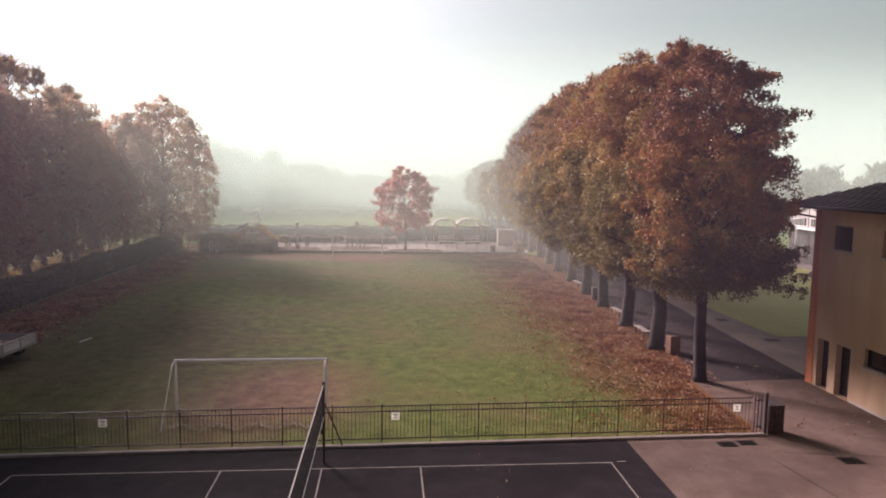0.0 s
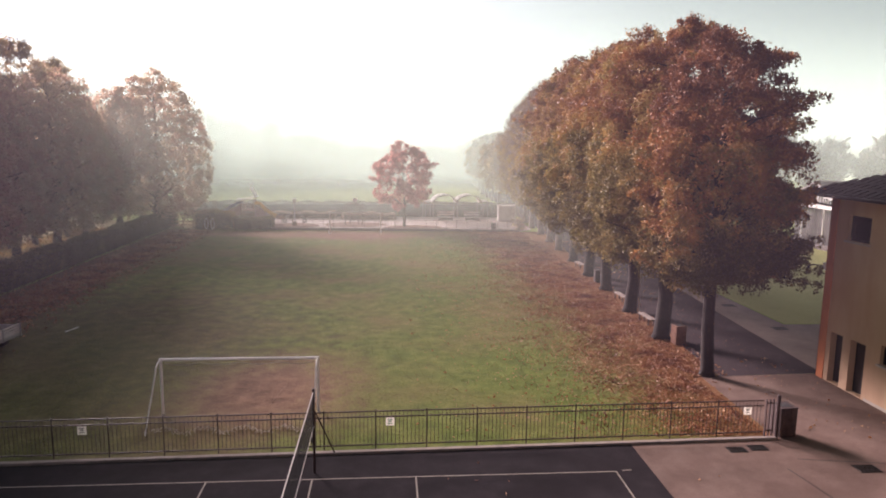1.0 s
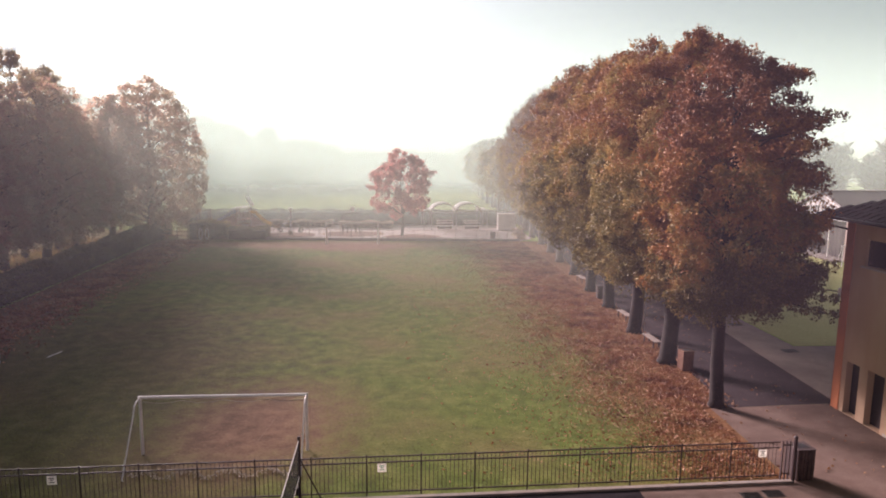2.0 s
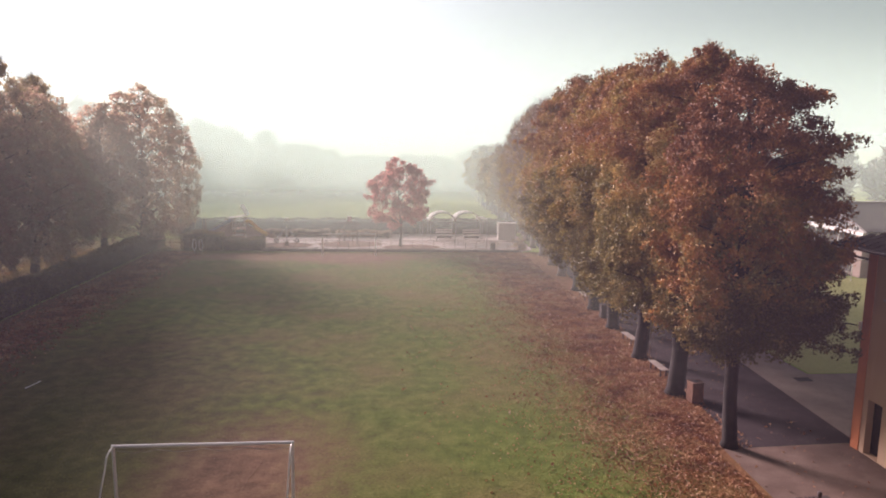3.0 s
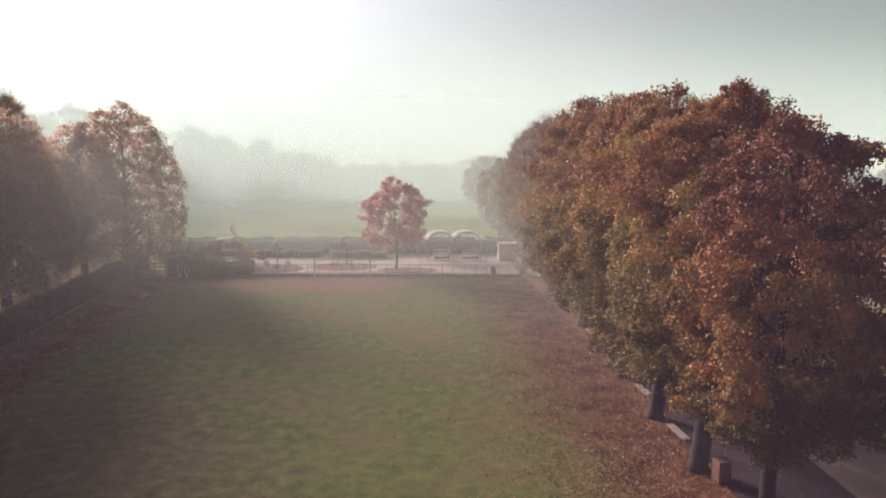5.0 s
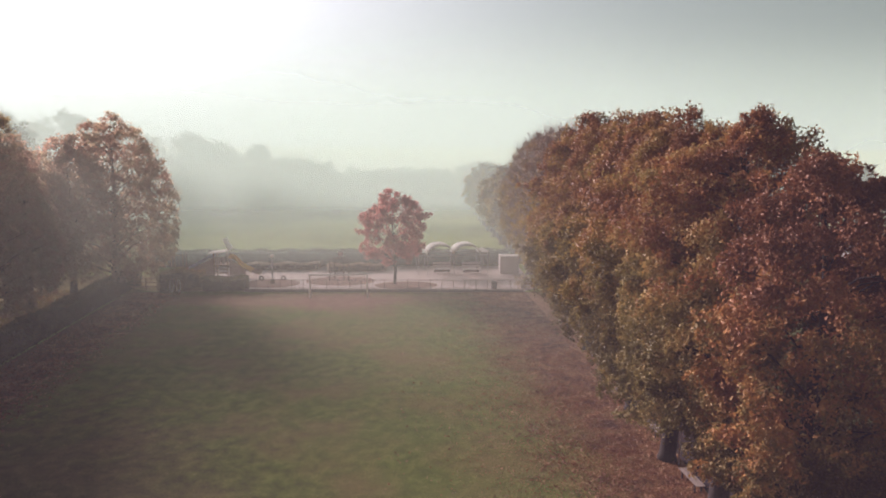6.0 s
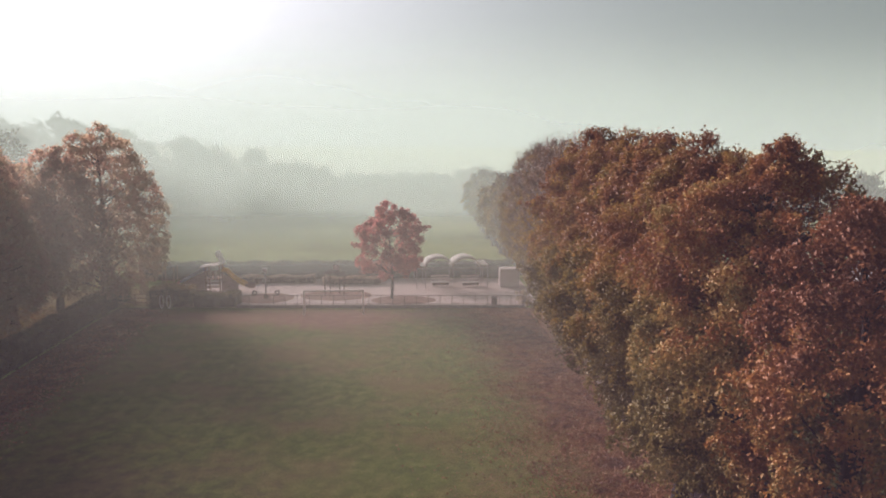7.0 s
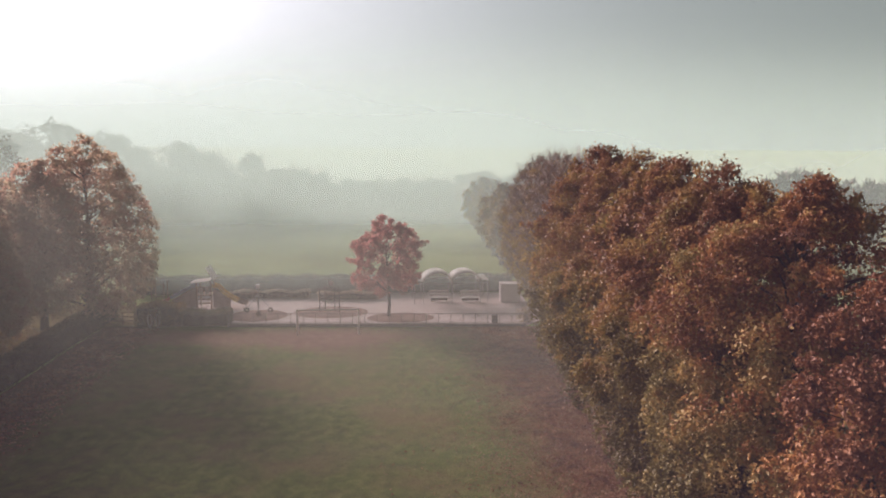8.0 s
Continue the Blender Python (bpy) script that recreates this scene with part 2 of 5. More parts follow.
def verge_material():
    n = Nodes("leaf_strewn_verge")
    co = n.coords("World")
    fine = n.noise(co, 6.0, 5.0, 0.7)
    mid = n.noise(co, 0.9, 4.0, 0.6)
    col = n.ramp(n.math('ADD', n.math('MULTIPLY', mid, 0.55), n.math('MULTIPLY', fine, 0.45)),
                 [(0.34, (0.090, 0.062, 0.028)), (0.5, (0.200, 0.155, 0.050)), (0.66, (0.340, 0.255, 0.085))])
    return n.finish(col, 0.95, 0.0, n.bump(fine, 0.8, 0.12), 0.1)


M_TURF, M_VERGE = turf_material(), verge_material()
M_MEADOW = meadow_material("meadow_grass", (0.130, 0.165, 0.040), (0.225, 0.280, 0.072), (0.300, 0.350, 0.110))
M_LAWN = meadow_material("dry_lawn_grass", (0.240, 0.240, 0.085), (0.330, 0.325, 0.130), (0.400, 0.385, 0.175))
M_ASPHALT = paving("path_asphalt", (0.032, 0.024, 0.026), (0.047, 0.037, 0.040), (0.070, 0.057, 0.060))
M_COURT = paving("court_asphalt", (0.017, 0.014, 0.016), (0.025, 0.021, 0.024), (0.038, 0.033, 0.036), 0.4)
M_CONCRETE = paving("yard_concrete", (0.105, 0.071, 0.060), (0.150, 0.105, 0.088), (0.195, 0.145, 0.122), 0.45, 20.0)
M_FOOTWAY = paving("footway_concrete", (0.165, 0.130, 0.110), (0.215, 0.172, 0.150), (0.27, 0.22, 0.195), 0.3, 20.0)
M_PLAY = paving("playground_paving", (0.44, 0.375, 0.345), (0.55, 0.475, 0.44), (0.64, 0.56, 0.52), 0.15, 14.0)
M_PAD = paving("red_safety_surface", (0.19, 0.125, 0.10), (0.25, 0.165, 0.135), (0.31, 0.21, 0.175), 0.2, 14.0)
M_KERB = plain("kerb_stone", (0.22, 0.185, 0.165), 0.9, 0, 0.4, 5.0, 0.3)
M_LINE = plain("court_line_paint", (0.27, 0.24, 0.20), 0.8, 0, 0.45, 8.0)
M_WHITE = plain("white_paint", (0.78, 0.77, 0.74), 0.45, 0, 0.2, 8.0, 0.05, 0.5)
M_IRON = plain("dark_iron_paint", (0.055, 0.035, 0.035), 0.55, 0.0, 0.3, 20.0, 0.1)
M_STEEL = plain("galvanised_steel", (0.42, 0.42, 0.43), 0.45, 0.85, 0.25, 10.0)
M_DARKNET = plain("net_cord", (0.02, 0.02, 0.022), 0.9, 0, 0.2, 20.0)
M_TAPE = plain("net_tape", (0.46, 0.43, 0.40), 0.8, 0, 0.25, 12.0)
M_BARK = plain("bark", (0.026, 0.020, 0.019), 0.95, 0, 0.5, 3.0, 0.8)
M_PALEBARK = plain("pale_bark", (0.20, 0.17, 0.15), 0.95, 0, 0.4, 3.0, 0.6)
M_WALL = wall_material()
M_ORANGE = plain("orange_render", (0.50, 0.17, 0.07), 0.9, 0, 0.25, 3.0, 0.2)
M_ROOF = plain("dark_roof_tile", (0.060, 0.045, 0.045), 0.85, 0, 0.4, 3.0, 0.4)
M_FASCIA = plain("pale_fascia", (0.55, 0.52, 0.48), 0.7, 0, 0.2, 3.0)
M_GUTTER = plain("brown_gutter", (0.035, 0.025, 0.024), 0.45, 0.3, 0.3, 5.0)
M_DOOR = plain("dark_door", (0.045, 0.036, 0.038), 0.5, 0.2, 0.3, 4.0)
M_SILL = plain("stone_sill", (0.40, 0.35, 0.30), 0.85, 0, 0.25, 6.0)
M_GYMWALL = plain("white_wall", (0.46, 0.44, 0.42), 0.85, 0, 0.2, 1.0)
M_GYMROOF = plain("grey_sheet_roof", (0.16, 0.14, 0.14), 0.7, 0.0, 0.25, 0.6)
M_BRICKISH = plain("brown_stone", (0.30, 0.22, 0.19), 0.9, 0, 0.4, 3.0, 0.4)
M_WOOD = plain("weathered_wood", (0.24, 0.15, 0.10), 0.85, 0, 0.4, 5.0, 0.4)
M_BENCH = plain("pale_bench_wood", (0.22, 0.18, 0.155), 0.75, 0, 0.3, 6.0, 0.3)
M_BIN = plain("dark_bin_metal", (0.04, 0.035, 0.04), 0.5, 0.3, 0.3, 8.0)
M_DARKBIN = plain("dark_brown_bin_wood", (0.060, 0.042, 0.040), 0.8, 0, 0.4, 8.0)
M_BROWNBIN = plain("brown_bin_wood", (0.17, 0.085, 0.055), 0.8, 0, 0.4, 8.0)
M_MANHOLE = plain("cast_iron", (0.035, 0.03, 0.03), 0.6, 0.5, 0.3, 20.0, 0.4)
M_BLUE = plain("blue_plastic", (0.34, 0.44, 0.60), 0.35, 0, 0.15, 4.0, 0.05, 0.5)
M_YELLOW = plain("yellow_plastic", (0.70, 0.47, 0.08), 0.35, 0, 0.15, 4.0, 0.05, 0.5)
M_RED = plain("red_plastic", (0.42, 0.13, 0.09), 0.4, 0, 0.15, 4.0, 0.05, 0.5)
M_CANOPY = canopy_material()
M_RUBBER = plain("tyre_rubber", (0.03, 0.03, 0.03), 0.8, 0, 0.3, 12.0)
M_RAIL = plain("grey_railing_paint", (0.13, 0.11, 0.11), 0.6, 0, 0.3, 10.0)
M_DARKWOOD = plain("dark_stained_wood", (0.085, 0.055, 0.050), 0.85, 0, 0.4, 5.0, 0.4)
M_SIGN = leafy("sign_sheet", [(0.2, (0.86, 0.85, 0.80)), (0.8, (0.80, 0.79, 0.73))], 4.0, 0.3, 0.6)
M_INK = plain("sign_ink", (0.12, 0.14, 0.12), 0.6, 0, 0.1, 10.0)
M_GREENINK = plain("sign_green", (0.08, 0.28, 0.16), 0.6, 0, 0.1, 10.0)
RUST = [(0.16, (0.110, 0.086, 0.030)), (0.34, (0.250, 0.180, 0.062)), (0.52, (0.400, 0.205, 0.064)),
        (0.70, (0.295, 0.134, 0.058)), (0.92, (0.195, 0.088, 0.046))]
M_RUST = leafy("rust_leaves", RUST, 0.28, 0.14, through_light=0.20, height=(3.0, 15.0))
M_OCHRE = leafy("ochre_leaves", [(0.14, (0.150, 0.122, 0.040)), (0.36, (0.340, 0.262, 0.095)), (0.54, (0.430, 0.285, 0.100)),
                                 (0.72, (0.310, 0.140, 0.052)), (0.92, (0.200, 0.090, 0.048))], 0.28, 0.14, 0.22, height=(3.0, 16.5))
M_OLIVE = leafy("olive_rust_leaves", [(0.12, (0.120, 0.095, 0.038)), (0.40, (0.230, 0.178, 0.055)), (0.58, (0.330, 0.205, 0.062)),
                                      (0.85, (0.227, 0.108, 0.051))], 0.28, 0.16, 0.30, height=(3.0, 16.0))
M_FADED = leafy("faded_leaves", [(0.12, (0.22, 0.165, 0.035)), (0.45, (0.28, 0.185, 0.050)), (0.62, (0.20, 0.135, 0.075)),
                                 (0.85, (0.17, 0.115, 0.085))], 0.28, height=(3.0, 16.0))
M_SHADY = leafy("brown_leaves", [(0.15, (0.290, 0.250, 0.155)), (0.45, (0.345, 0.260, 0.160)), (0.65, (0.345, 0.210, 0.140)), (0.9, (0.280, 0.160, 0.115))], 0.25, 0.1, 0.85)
M_GOLD = leafy("yellowing_leaves", [(0.15, (0.20, 0.165, 0.06)), (0.5, (0.30, 0.22, 0.08)), (0.85, (0.26, 0.13, 0.06))], 0.3, through_light=0.6)
M_WINE = leafy("wine_red_leaves", [(0.15, (0.48, 0.26, 0.20)), (0.5, (0.48, 0.205, 0.175)), (0.85, (0.42, 0.155, 0.14))], 0.5, 0.15, 0.62)
M_HEDGE = leafy("hedge_leaves", [(0.15, (0.040, 0.042, 0.018)), (0.5, (0.075, 0.070, 0.028)), (0.85, (0.135, 0.11, 0.05))], 0.8)
M_WOODS = leafy("far_leaves", [(0.15, (0.07, 0.07, 0.035)), (0.5, (0.11, 0.09, 0.048)), (0.85, (0.13, 0.085, 0.055))], 0.05)
M_TWIGS = leafy("bare_twigs", [(0.15, (0.13, 0.105, 0.085)), (0.5, (0.20, 0.165, 0.135)), (0.85, (0.26, 0.21, 0.17))], 0.1, 0.1, 0.1)
M_FALLEN = leafy("fallen_leaves", [(0.15, (0.13, 0.05, 0.028)), (0.42, (0.26, 0.105, 0.05)), (0.62, (0.34, 0.165, 0.075)), (0.9, (0.42, 0.26, 0.13))], 0.5, 0.3, 0.15)
M_BLADES = leafy("grass_blades", [(0.15, (0.088, 0.078, 0.026)), (0.5, (0.155, 0.175, 0.040)), (0.85, (0.25, 0.22, 0.078))], 0.3, 0.1, 0.75)


def glass_material():
    n = Nodes("window_glass")
    return n.finish((0.012, 0.012, 0.018), 0.12, 0.0, None, 0.5)


M_GLASS = glass_material()
M_TABLE = plain("pale_table_wood", (0.74, 0.71, 0.68), 0.6, 0, 0.2, 6.0, 0.2)
M_SHED = plain("grey_shed_metal", (0.62, 0.58, 0.55), 0.6, 0, 0.25, 2.0, 0.1)
M_DRYHEDGE = leafy("dry_hedge_leaves", [(0.15, (0.13, 0.095, 0.04)), (0.5, (0.24, 0.165, 0.07)), (0.85, (0.34, 0.24, 0.11))], 0.8)
# low hedges: the paleness of their sunlit tops is in the leaf colour
M_PALEHEDGE = leafy("sunlit_pale_hedge_leaves", [(0.15, (0.32, 0.26, 0.18)), (0.5, (0.46, 0.38, 0.29)), (0.85, (0.56, 0.48, 0.38))], 0.8)
M_BOARD = plain("pale_weathered_board", (0.46, 0.37, 0.34), 0.85, 0, 0.3, 5.0, 0.3)


# ---- builders ----
def mesh_of(name, bm, material):
    me = bpy.data.meshes.new(name)
    bm.to_mesh(me)
    bm.free()
    me.materials.append(material)
    return me


def part(name, bm, material, parent, label=""):
    """Links a bmesh, or a ready mesh, as one mesh object under a thing or a part."""
    me = bm if isinstance(bm, bpy.types.Mesh) else mesh_of(name, bm, material)
    ob = new(name, me)
    ob.parent = parent
    return tagged(ob, label) if label else ob


def empty(name, m, label, category, group="", kind=""):
    ob = new(name)
    ob.empty_display_size = 0.2
    ob.matrix_basis = m
    return tagged(ob, label, category, group, kind)


def box(bm, x0, x1, y0, y1, z0, z1, bevel=0.0):
    made = bmesh.ops.create_cube(bm, size=1.0, matrix=Matrix.Translation(((x0 + x1) / 2, (y0 + y1) / 2, (z0 + z1) / 2))
                                 @ Matrix.Diagonal((x1 - x0, y1 - y0, z1 - z0, 1)))
    if bevel:
        edges = list({e for v in made["verts"] for e in v.link_edges})
        bmesh.ops.bevel(bm, geom=edges, offset=bevel, segments=2, affect='EDGES', profile=0.6)
    return bm


def slab(x0, x1, y0, y1, z0, z1, bevel=0.0):
    return box(bmesh.new(), x0, x1, y0, y1, z0, z1, bevel)


def rod(bm, a, b, r0, r1=None, sides=8):
    """A tapered round bar from a to b."""
    a, b = Vector(a), Vector(b)
    d = b - a
    m = Matrix.Translation((a + b) / 2) @ d.to_track_quat("Z", "Y").to_matrix().to_4x4()
    bmesh.ops.create_cone(bm, cap_ends=True, segments=sides, radius1=r0, radius2=r0 if r1 is None else r1, depth=d.length, matrix=m)
    return bm


def chain(bm, points, radii, sides=8):
    """A round tube that follows points, with a radius at each; open joints are overlapped."""
    rings = []
    pts = [Vector(p) for p in points]
    for i, p in enumerate(pts):
        d = (pts[min(i + 1, len(pts) - 1)] - pts[max(i - 1, 0)]).normalized()
        side = Vector((1, 0, 0)) if abs(d.x) < 0.9 else Vector((0, 1, 0))
        e1 = (side - d * side.dot(d)).normalized()
        e2 = d.cross(e1)
        r = radii[i] if isinstance(radii, (list, tuple)) else radii
        rings.append([bm.verts.new(p + e1 * (r * math.cos(2 * math.pi * k / sides)) + e2 * (r * math.sin(2 * math.pi * k / sides)))
                      for k in range(sides)])
    for a, b in zip(rings, rings[1:]):
        for k in range(sides):
            bm.faces.new((a[k], a[(k + 1) % sides], b[(k + 1) % sides], b[k]))
    bm.faces.new(rings[0][::-1])
    bm.faces.new(rings[-1])
    return bm


def smooth(me):
    me.polygons.foreach_set("use_smooth", [True] * len(me.polygons))
    return me


def sheet(name, outline, z, material, thick=0.0, cuts=0):
    """A flat piece of the setting with the given outline; thick: how far it reaches down."""
    bm = bmesh.new()
    f = bm.faces.new([bm.verts.new((x, y, z)) for x, y in outline])
    if f.normal.z < 0:
        f.normal_flip()
    if thick:
        r = bmesh.ops.extrude_face_region(bm, geom=[f])
        for v in [g for g in r["geom"] if isinstance(g, bmesh.types.BMVert)]:
            v.co.z = z
        for v in f.verts:
            v.co.z = z - thick
        bmesh.ops.recalc_face_normals(bm, faces=bm.faces)
    return new(name, mesh_of(name, bm, material))


def leaf_mesh(name, pos, direction, size, rng, material, width=0.62, fold=0.25, droop=0.0, face=None):
    """Many folded leaves: each a pair of triangles on a midrib, at pos, pointing roughly along direction, or lying across face."""
    n = len(pos)
    d = direction + rng.normal(0, 0.55, (n, 3))
    d[:, 2] -= droop
    d /= np.linalg.norm(d, axis=1)[:, None] + 1e-9
    if face is None:
        s = rng.normal(0, 1, (n, 3))
    else:
        s = np.cross(face + rng.normal(0, 0.42, (n, 3)), d)
    s -= d * (s * d).sum(1)[:, None]
    s /= np.linalg.norm(s, axis=1)[:, None] + 1e-9
    up = np.cross(d, s)
    L = (size * rng.uniform(0.7, 1.35, n))[:, None]
    a = pos
    tip = pos + d * L
    mid = pos + d * L * 0.45 + up * L * fold
    le, ri = mid + s * L * width * 0.5, mid - s * L * width * 0.5
    verts = np.stack([a, le, tip, ri], 1).reshape(-1, 3)
    base = np.arange(n) * 4
    tris = np.stack([base, base + 1, base + 2, base, base + 2, base + 3], 1).reshape(-1, 3)
    me = bpy.data.meshes.new(name)
    me.vertices.add(len(verts))
    me.vertices.foreach_set("co", verts.astype(np.float32).ravel())
    me.loops.add(tris.size)
    me.loops.foreach_set("vertex_index", tris.astype(np.int32).ravel())
    me.polygons.add(len(tris))
    me.polygons.foreach_set("loop_start", np.arange(len(tris), dtype=np.int32) * 3)
    me.polygons.foreach_set("loop_total", np.full(len(tris), 3, np.int32))
    me.update(calc_edges=True)
    me.materials.append(material)
    return me


def profile_radius(h, shape):
    hs, rs = zip(*shape)
    return np.interp(h, hs, rs)


BOXY = [(0.0, 0.85), (0.08, 1.0), (0.3, 1.02), (0.6, 0.98), (0.8, 0.86), (0.92, 0.62), (1.0, 0.28)]
ROUND = [(0.0, 0.55), (0.08, 0.85), (0.3, 1.0), (0.55, 0.97), (0.75, 0.80), (0.9, 0.52), (1.0, 0.16)]
TALL = [(0.0, 0.5), (0.15, 0.85), (0.4, 1.0), (0.7, 0.8), (0.9, 0.5), (1.0, 0.15)]
DOME = [(0.0, 0.62), (0.1, 0.95), (0.25, 1.0), (0.5, 0.97), (0.72, 0.83), (0.9, 0.55), (1.0, 0.22)]
CROWN = [(0.0, 0.45), (0.15, 0.85), (0.4, 1.0), (0.65, 0.95), (0.85, 0.70), (1.0, 0.35)]
BALL = [(0.0, 0.50), (0.12, 0.82), (0.35, 1.0), (0.6, 0.95), (0.8, 0.68), (1.0, 0.2)]


def clump_centres(rng, count, low, top, radius, shape, inner=0.45, rough=0.16):
    h = rng.uniform(0, 1, count) ** 0.9
    ang = rng.uniform(0, 2 * math.pi, count)
    f = 1 - rng.uniform(0, 1, count) ** 2.2 * inner
    lump = 1 + rough * np.sin(3 * ang + 7 * h + rng.uniform(0, 6)) + rng.normal(0, rough * 0.6, count)
    r = radius * profile_radius(h, shape) * f * lump
    z = low + (top - low) * h
    return np.stack([r * np.cos(ang), r * np.sin(ang), z], 1)


def spaced_clumps(rng, count, low, top, radius, shape, clump_r, rough):
    """Clumps of foliage that stand side by side over the crown's lumpy outside, with hollows between them."""
    made, phase = [], rng.uniform(0, 6, 4)
    for k in range(count * 14):
        if len(made) >= count:
            break
        h, a = rng.uniform(0, 1), rng.uniform(0, 2 * math.pi)
        r = radius * float(profile_radius(h, shape))
        r *= 1 + rough * (math.sin(3 * a + 5 * h + phase[0]) + 0.7 * math.sin(5 * a - 9 * h + phase[1]) + 0.5 * math.sin(16 * h + 2 * a + phase[2]))
        r = max(r - 0.55 * clump_r, 0.1) * (1.0 if k % 5 else rng.uniform(0.5, 0.85))
        c = (r * math.cos(a), r * math.sin(a), low + (top - low) * h)
        gap = clump_r * rng.uniform(0.85, 1.4)
        if all((c[0] - m[0]) ** 2 + (c[1] - m[1]) ** 2 + (c[2] - m[2]) ** 2 > gap * gap for m in made):
            made.append(c)
    return np.array(made)


def make_tree(name, seed, low, top, radius, trunk_r, leaves, leaf_size, clumps, mat, bark, shape=ROUND, clump_r=0.9,
              lean=(0, 0), reach=0, spikes=6, inner=0.45, twigs=0, rough=0.16, flat=0.7, low_boughs=0, boughs=(), tall=1.0):
    """A tree at the origin: a trunk mesh with limbs, and a crown of clumps of leaves. reach: long side boughs; spikes: leaders at the top."""
    rng = np.random.default_rng(seed)
    root = empty(name, Matrix(), "", "tree")
    centres = spaced_clumps(rng, clumps, low + 0.4 * clump_r, top - 0.75 * clump_r, radius, shape, clump_r, rough)
    sizes = clump_r * rng.uniform(0.55, 1.3, len(centres))
    extra, extra_r = [], []
    for k in range(spikes):
        a = rng.uniform(0, 2 * math.pi)
        q = radius * rng.uniform(0.05, 0.55)
        for s in range(3):
            extra.append((q * math.cos(a), q * math.sin(a), top - 1.5 + s * 0.48 - q * 0.25))
            extra_r.append(0.62 - 0.15 * s)
    for k in range(reach):
        a = rng.uniform(-0.9, 0.9) if k % 3 else rng.uniform(0, 6.28)
        zz = rng.uniform(low + 0.8, low + (top - low) * 0.8)
        r0 = radius * float(profile_radius((zz - low) / (top - low), shape))
        for s in range(4):
            q = r0 * (0.82 + 0.135 * s)
            extra.append((q * math.cos(a), q * math.sin(a), zz + 0.12 * s))
            extra_r.append(0.62 - 0.11 * s)
    for k in range(low_boughs):
        a = rng.uniform(-0.7, 0.9)
        for s in range(5):
            q = radius * (0.6 + 0.2 * s)
            extra.append((q * math.cos(a), q * math.sin(a), low + 0.9 + 0.5 * (k % 3) - 0.10 * s))
            extra_r.append(0.66 - 0.09 * s)
    for a, zz, far in boughs:
        for s in range(5):
            q = far * (0.5 + 0.125 * s)
            extra.append((q * math.cos(a), q * math.sin(a), zz + 0.06 * s))
            extra_r.append(0.70 - 0.09 * s)
    if extra:
        centres = np.concatenate([centres, np.array(extra)])
        sizes = np.concatenate([sizes, np.array(extra_r)])
    centres[:, 0] += lean[0] * centres[:, 2] / top
    centres[:, 1] += lean[1] * centres[:, 2] / top
    # trunk and limbs
    bm = bmesh.new()
    fork = low + (top - low) * 0.25
    bend = rng.normal(0, 0.06, (6, 2))
    stem = [(0, 0, -0.05), (0, 0, 0.25)] + [(bend[i][0] + lean[0] * f * fork / top, bend[i][1] + lean[1] * f * fork / top, fork * f)
                                           for i, f in enumerate((0.3, 0.65, 1.0))]
    chain(bm, stem, [trunk_r * 1.5, trunk_r * 1.12, trunk_r, trunk_r * 0.92, trunk_r * 0.7], 12)
    crest = Vector((lean[0] * 0.9, lean[1] * 0.9, top - 1.0))
    foot = Vector(stem[-1])
    chain(bm, [foot, foot.lerp(crest, 0.5) + Vector((0.2, -0.1, 0)), crest], [trunk_r * 0.7, trunk_r * 0.4, 0.03], 7)
    order = rng.permutation(len(centres))[:min(46, len(centres))]
    for i in order:
        c = Vector(centres[i])
        hz = max(low * 1.12, min(c.z - 0.25 * (c.xy.length + 0.5) * 2.0, top - 2))
        start = Vector((lean[0] * hz / top, lean[1] * hz / top, hz))
        knee = start.lerp(c, 0.5) + Vector((0, 0, 0.35))
        r = trunk_r * 0.30 * (1 - 0.5 * hz / top)
        chain(bm, [start, knee, c], [r, r * 0.6, 0.02], 5)
    for i in range(twigs):
        c = Vector(centres[rng.integers(len(centres))])
        d = Vector((rng.normal(0, 0.45), rng.normal(0, 0.45), 1.0)) + Vector((c.x, c.y, 0)) * 0.16
        rod(bm, c, c + d.normalized() * rng.uniform(0.8, 1.9), 0.016, 0.005, 3)
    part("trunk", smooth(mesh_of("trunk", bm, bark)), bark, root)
    # crown: leaves over the outside of each clump, and some within
    weight = sizes ** 2
    which = rng.choice(len(centres), leaves, p=weight / weight.sum())
    heart = np.array([lean[0] * 0.5, lean[1] * 0.5, low + (top - low) * 0.32])
    axis = centres - heart
    axis[:, 2] = axis[:, 2] * 0.55 + 0.35 * radius * flat
    axis /= np.linalg.norm(axis, axis=1)[:, None]
    knobs = 9                                    # each clump is a handful of smaller tufts
    tuft = rng.normal(0, 0.8, (len(centres), knobs, 3)) + axis[:, None] * 0.7 + np.array([0, 0, 0.3])
    tuft /= np.linalg.norm(tuft, axis=2)[:, :, None]
    tuft *= rng.uniform(0.45, 0.95, (len(centres), knobs, 1))
    pick = rng.integers(0, knobs, leaves)
    u = rng.normal(0, 0.8, (leaves, 3)) + axis[which] * 0.5 + tuft[which, pick] * 0.6 + np.array([0, 0, 0.25])
    u /= np.linalg.norm(u, axis=1)[:, None]
    far = (1.0 - inner * rng.uniform(0, 1, leaves) ** 1.6) * (0.44 + 0.07 * rng.normal(0, 1, leaves))
    off = tuft[which, pick] * 0.68 + u * far[:, None]
    off[:, 2] *= tall
    pos = centres[which] + off * sizes[which][:, None]
    pos[:, 2] = np.maximum(pos[:, 2], low - 0.5 + rng.uniform(0, 0.6, leaves))
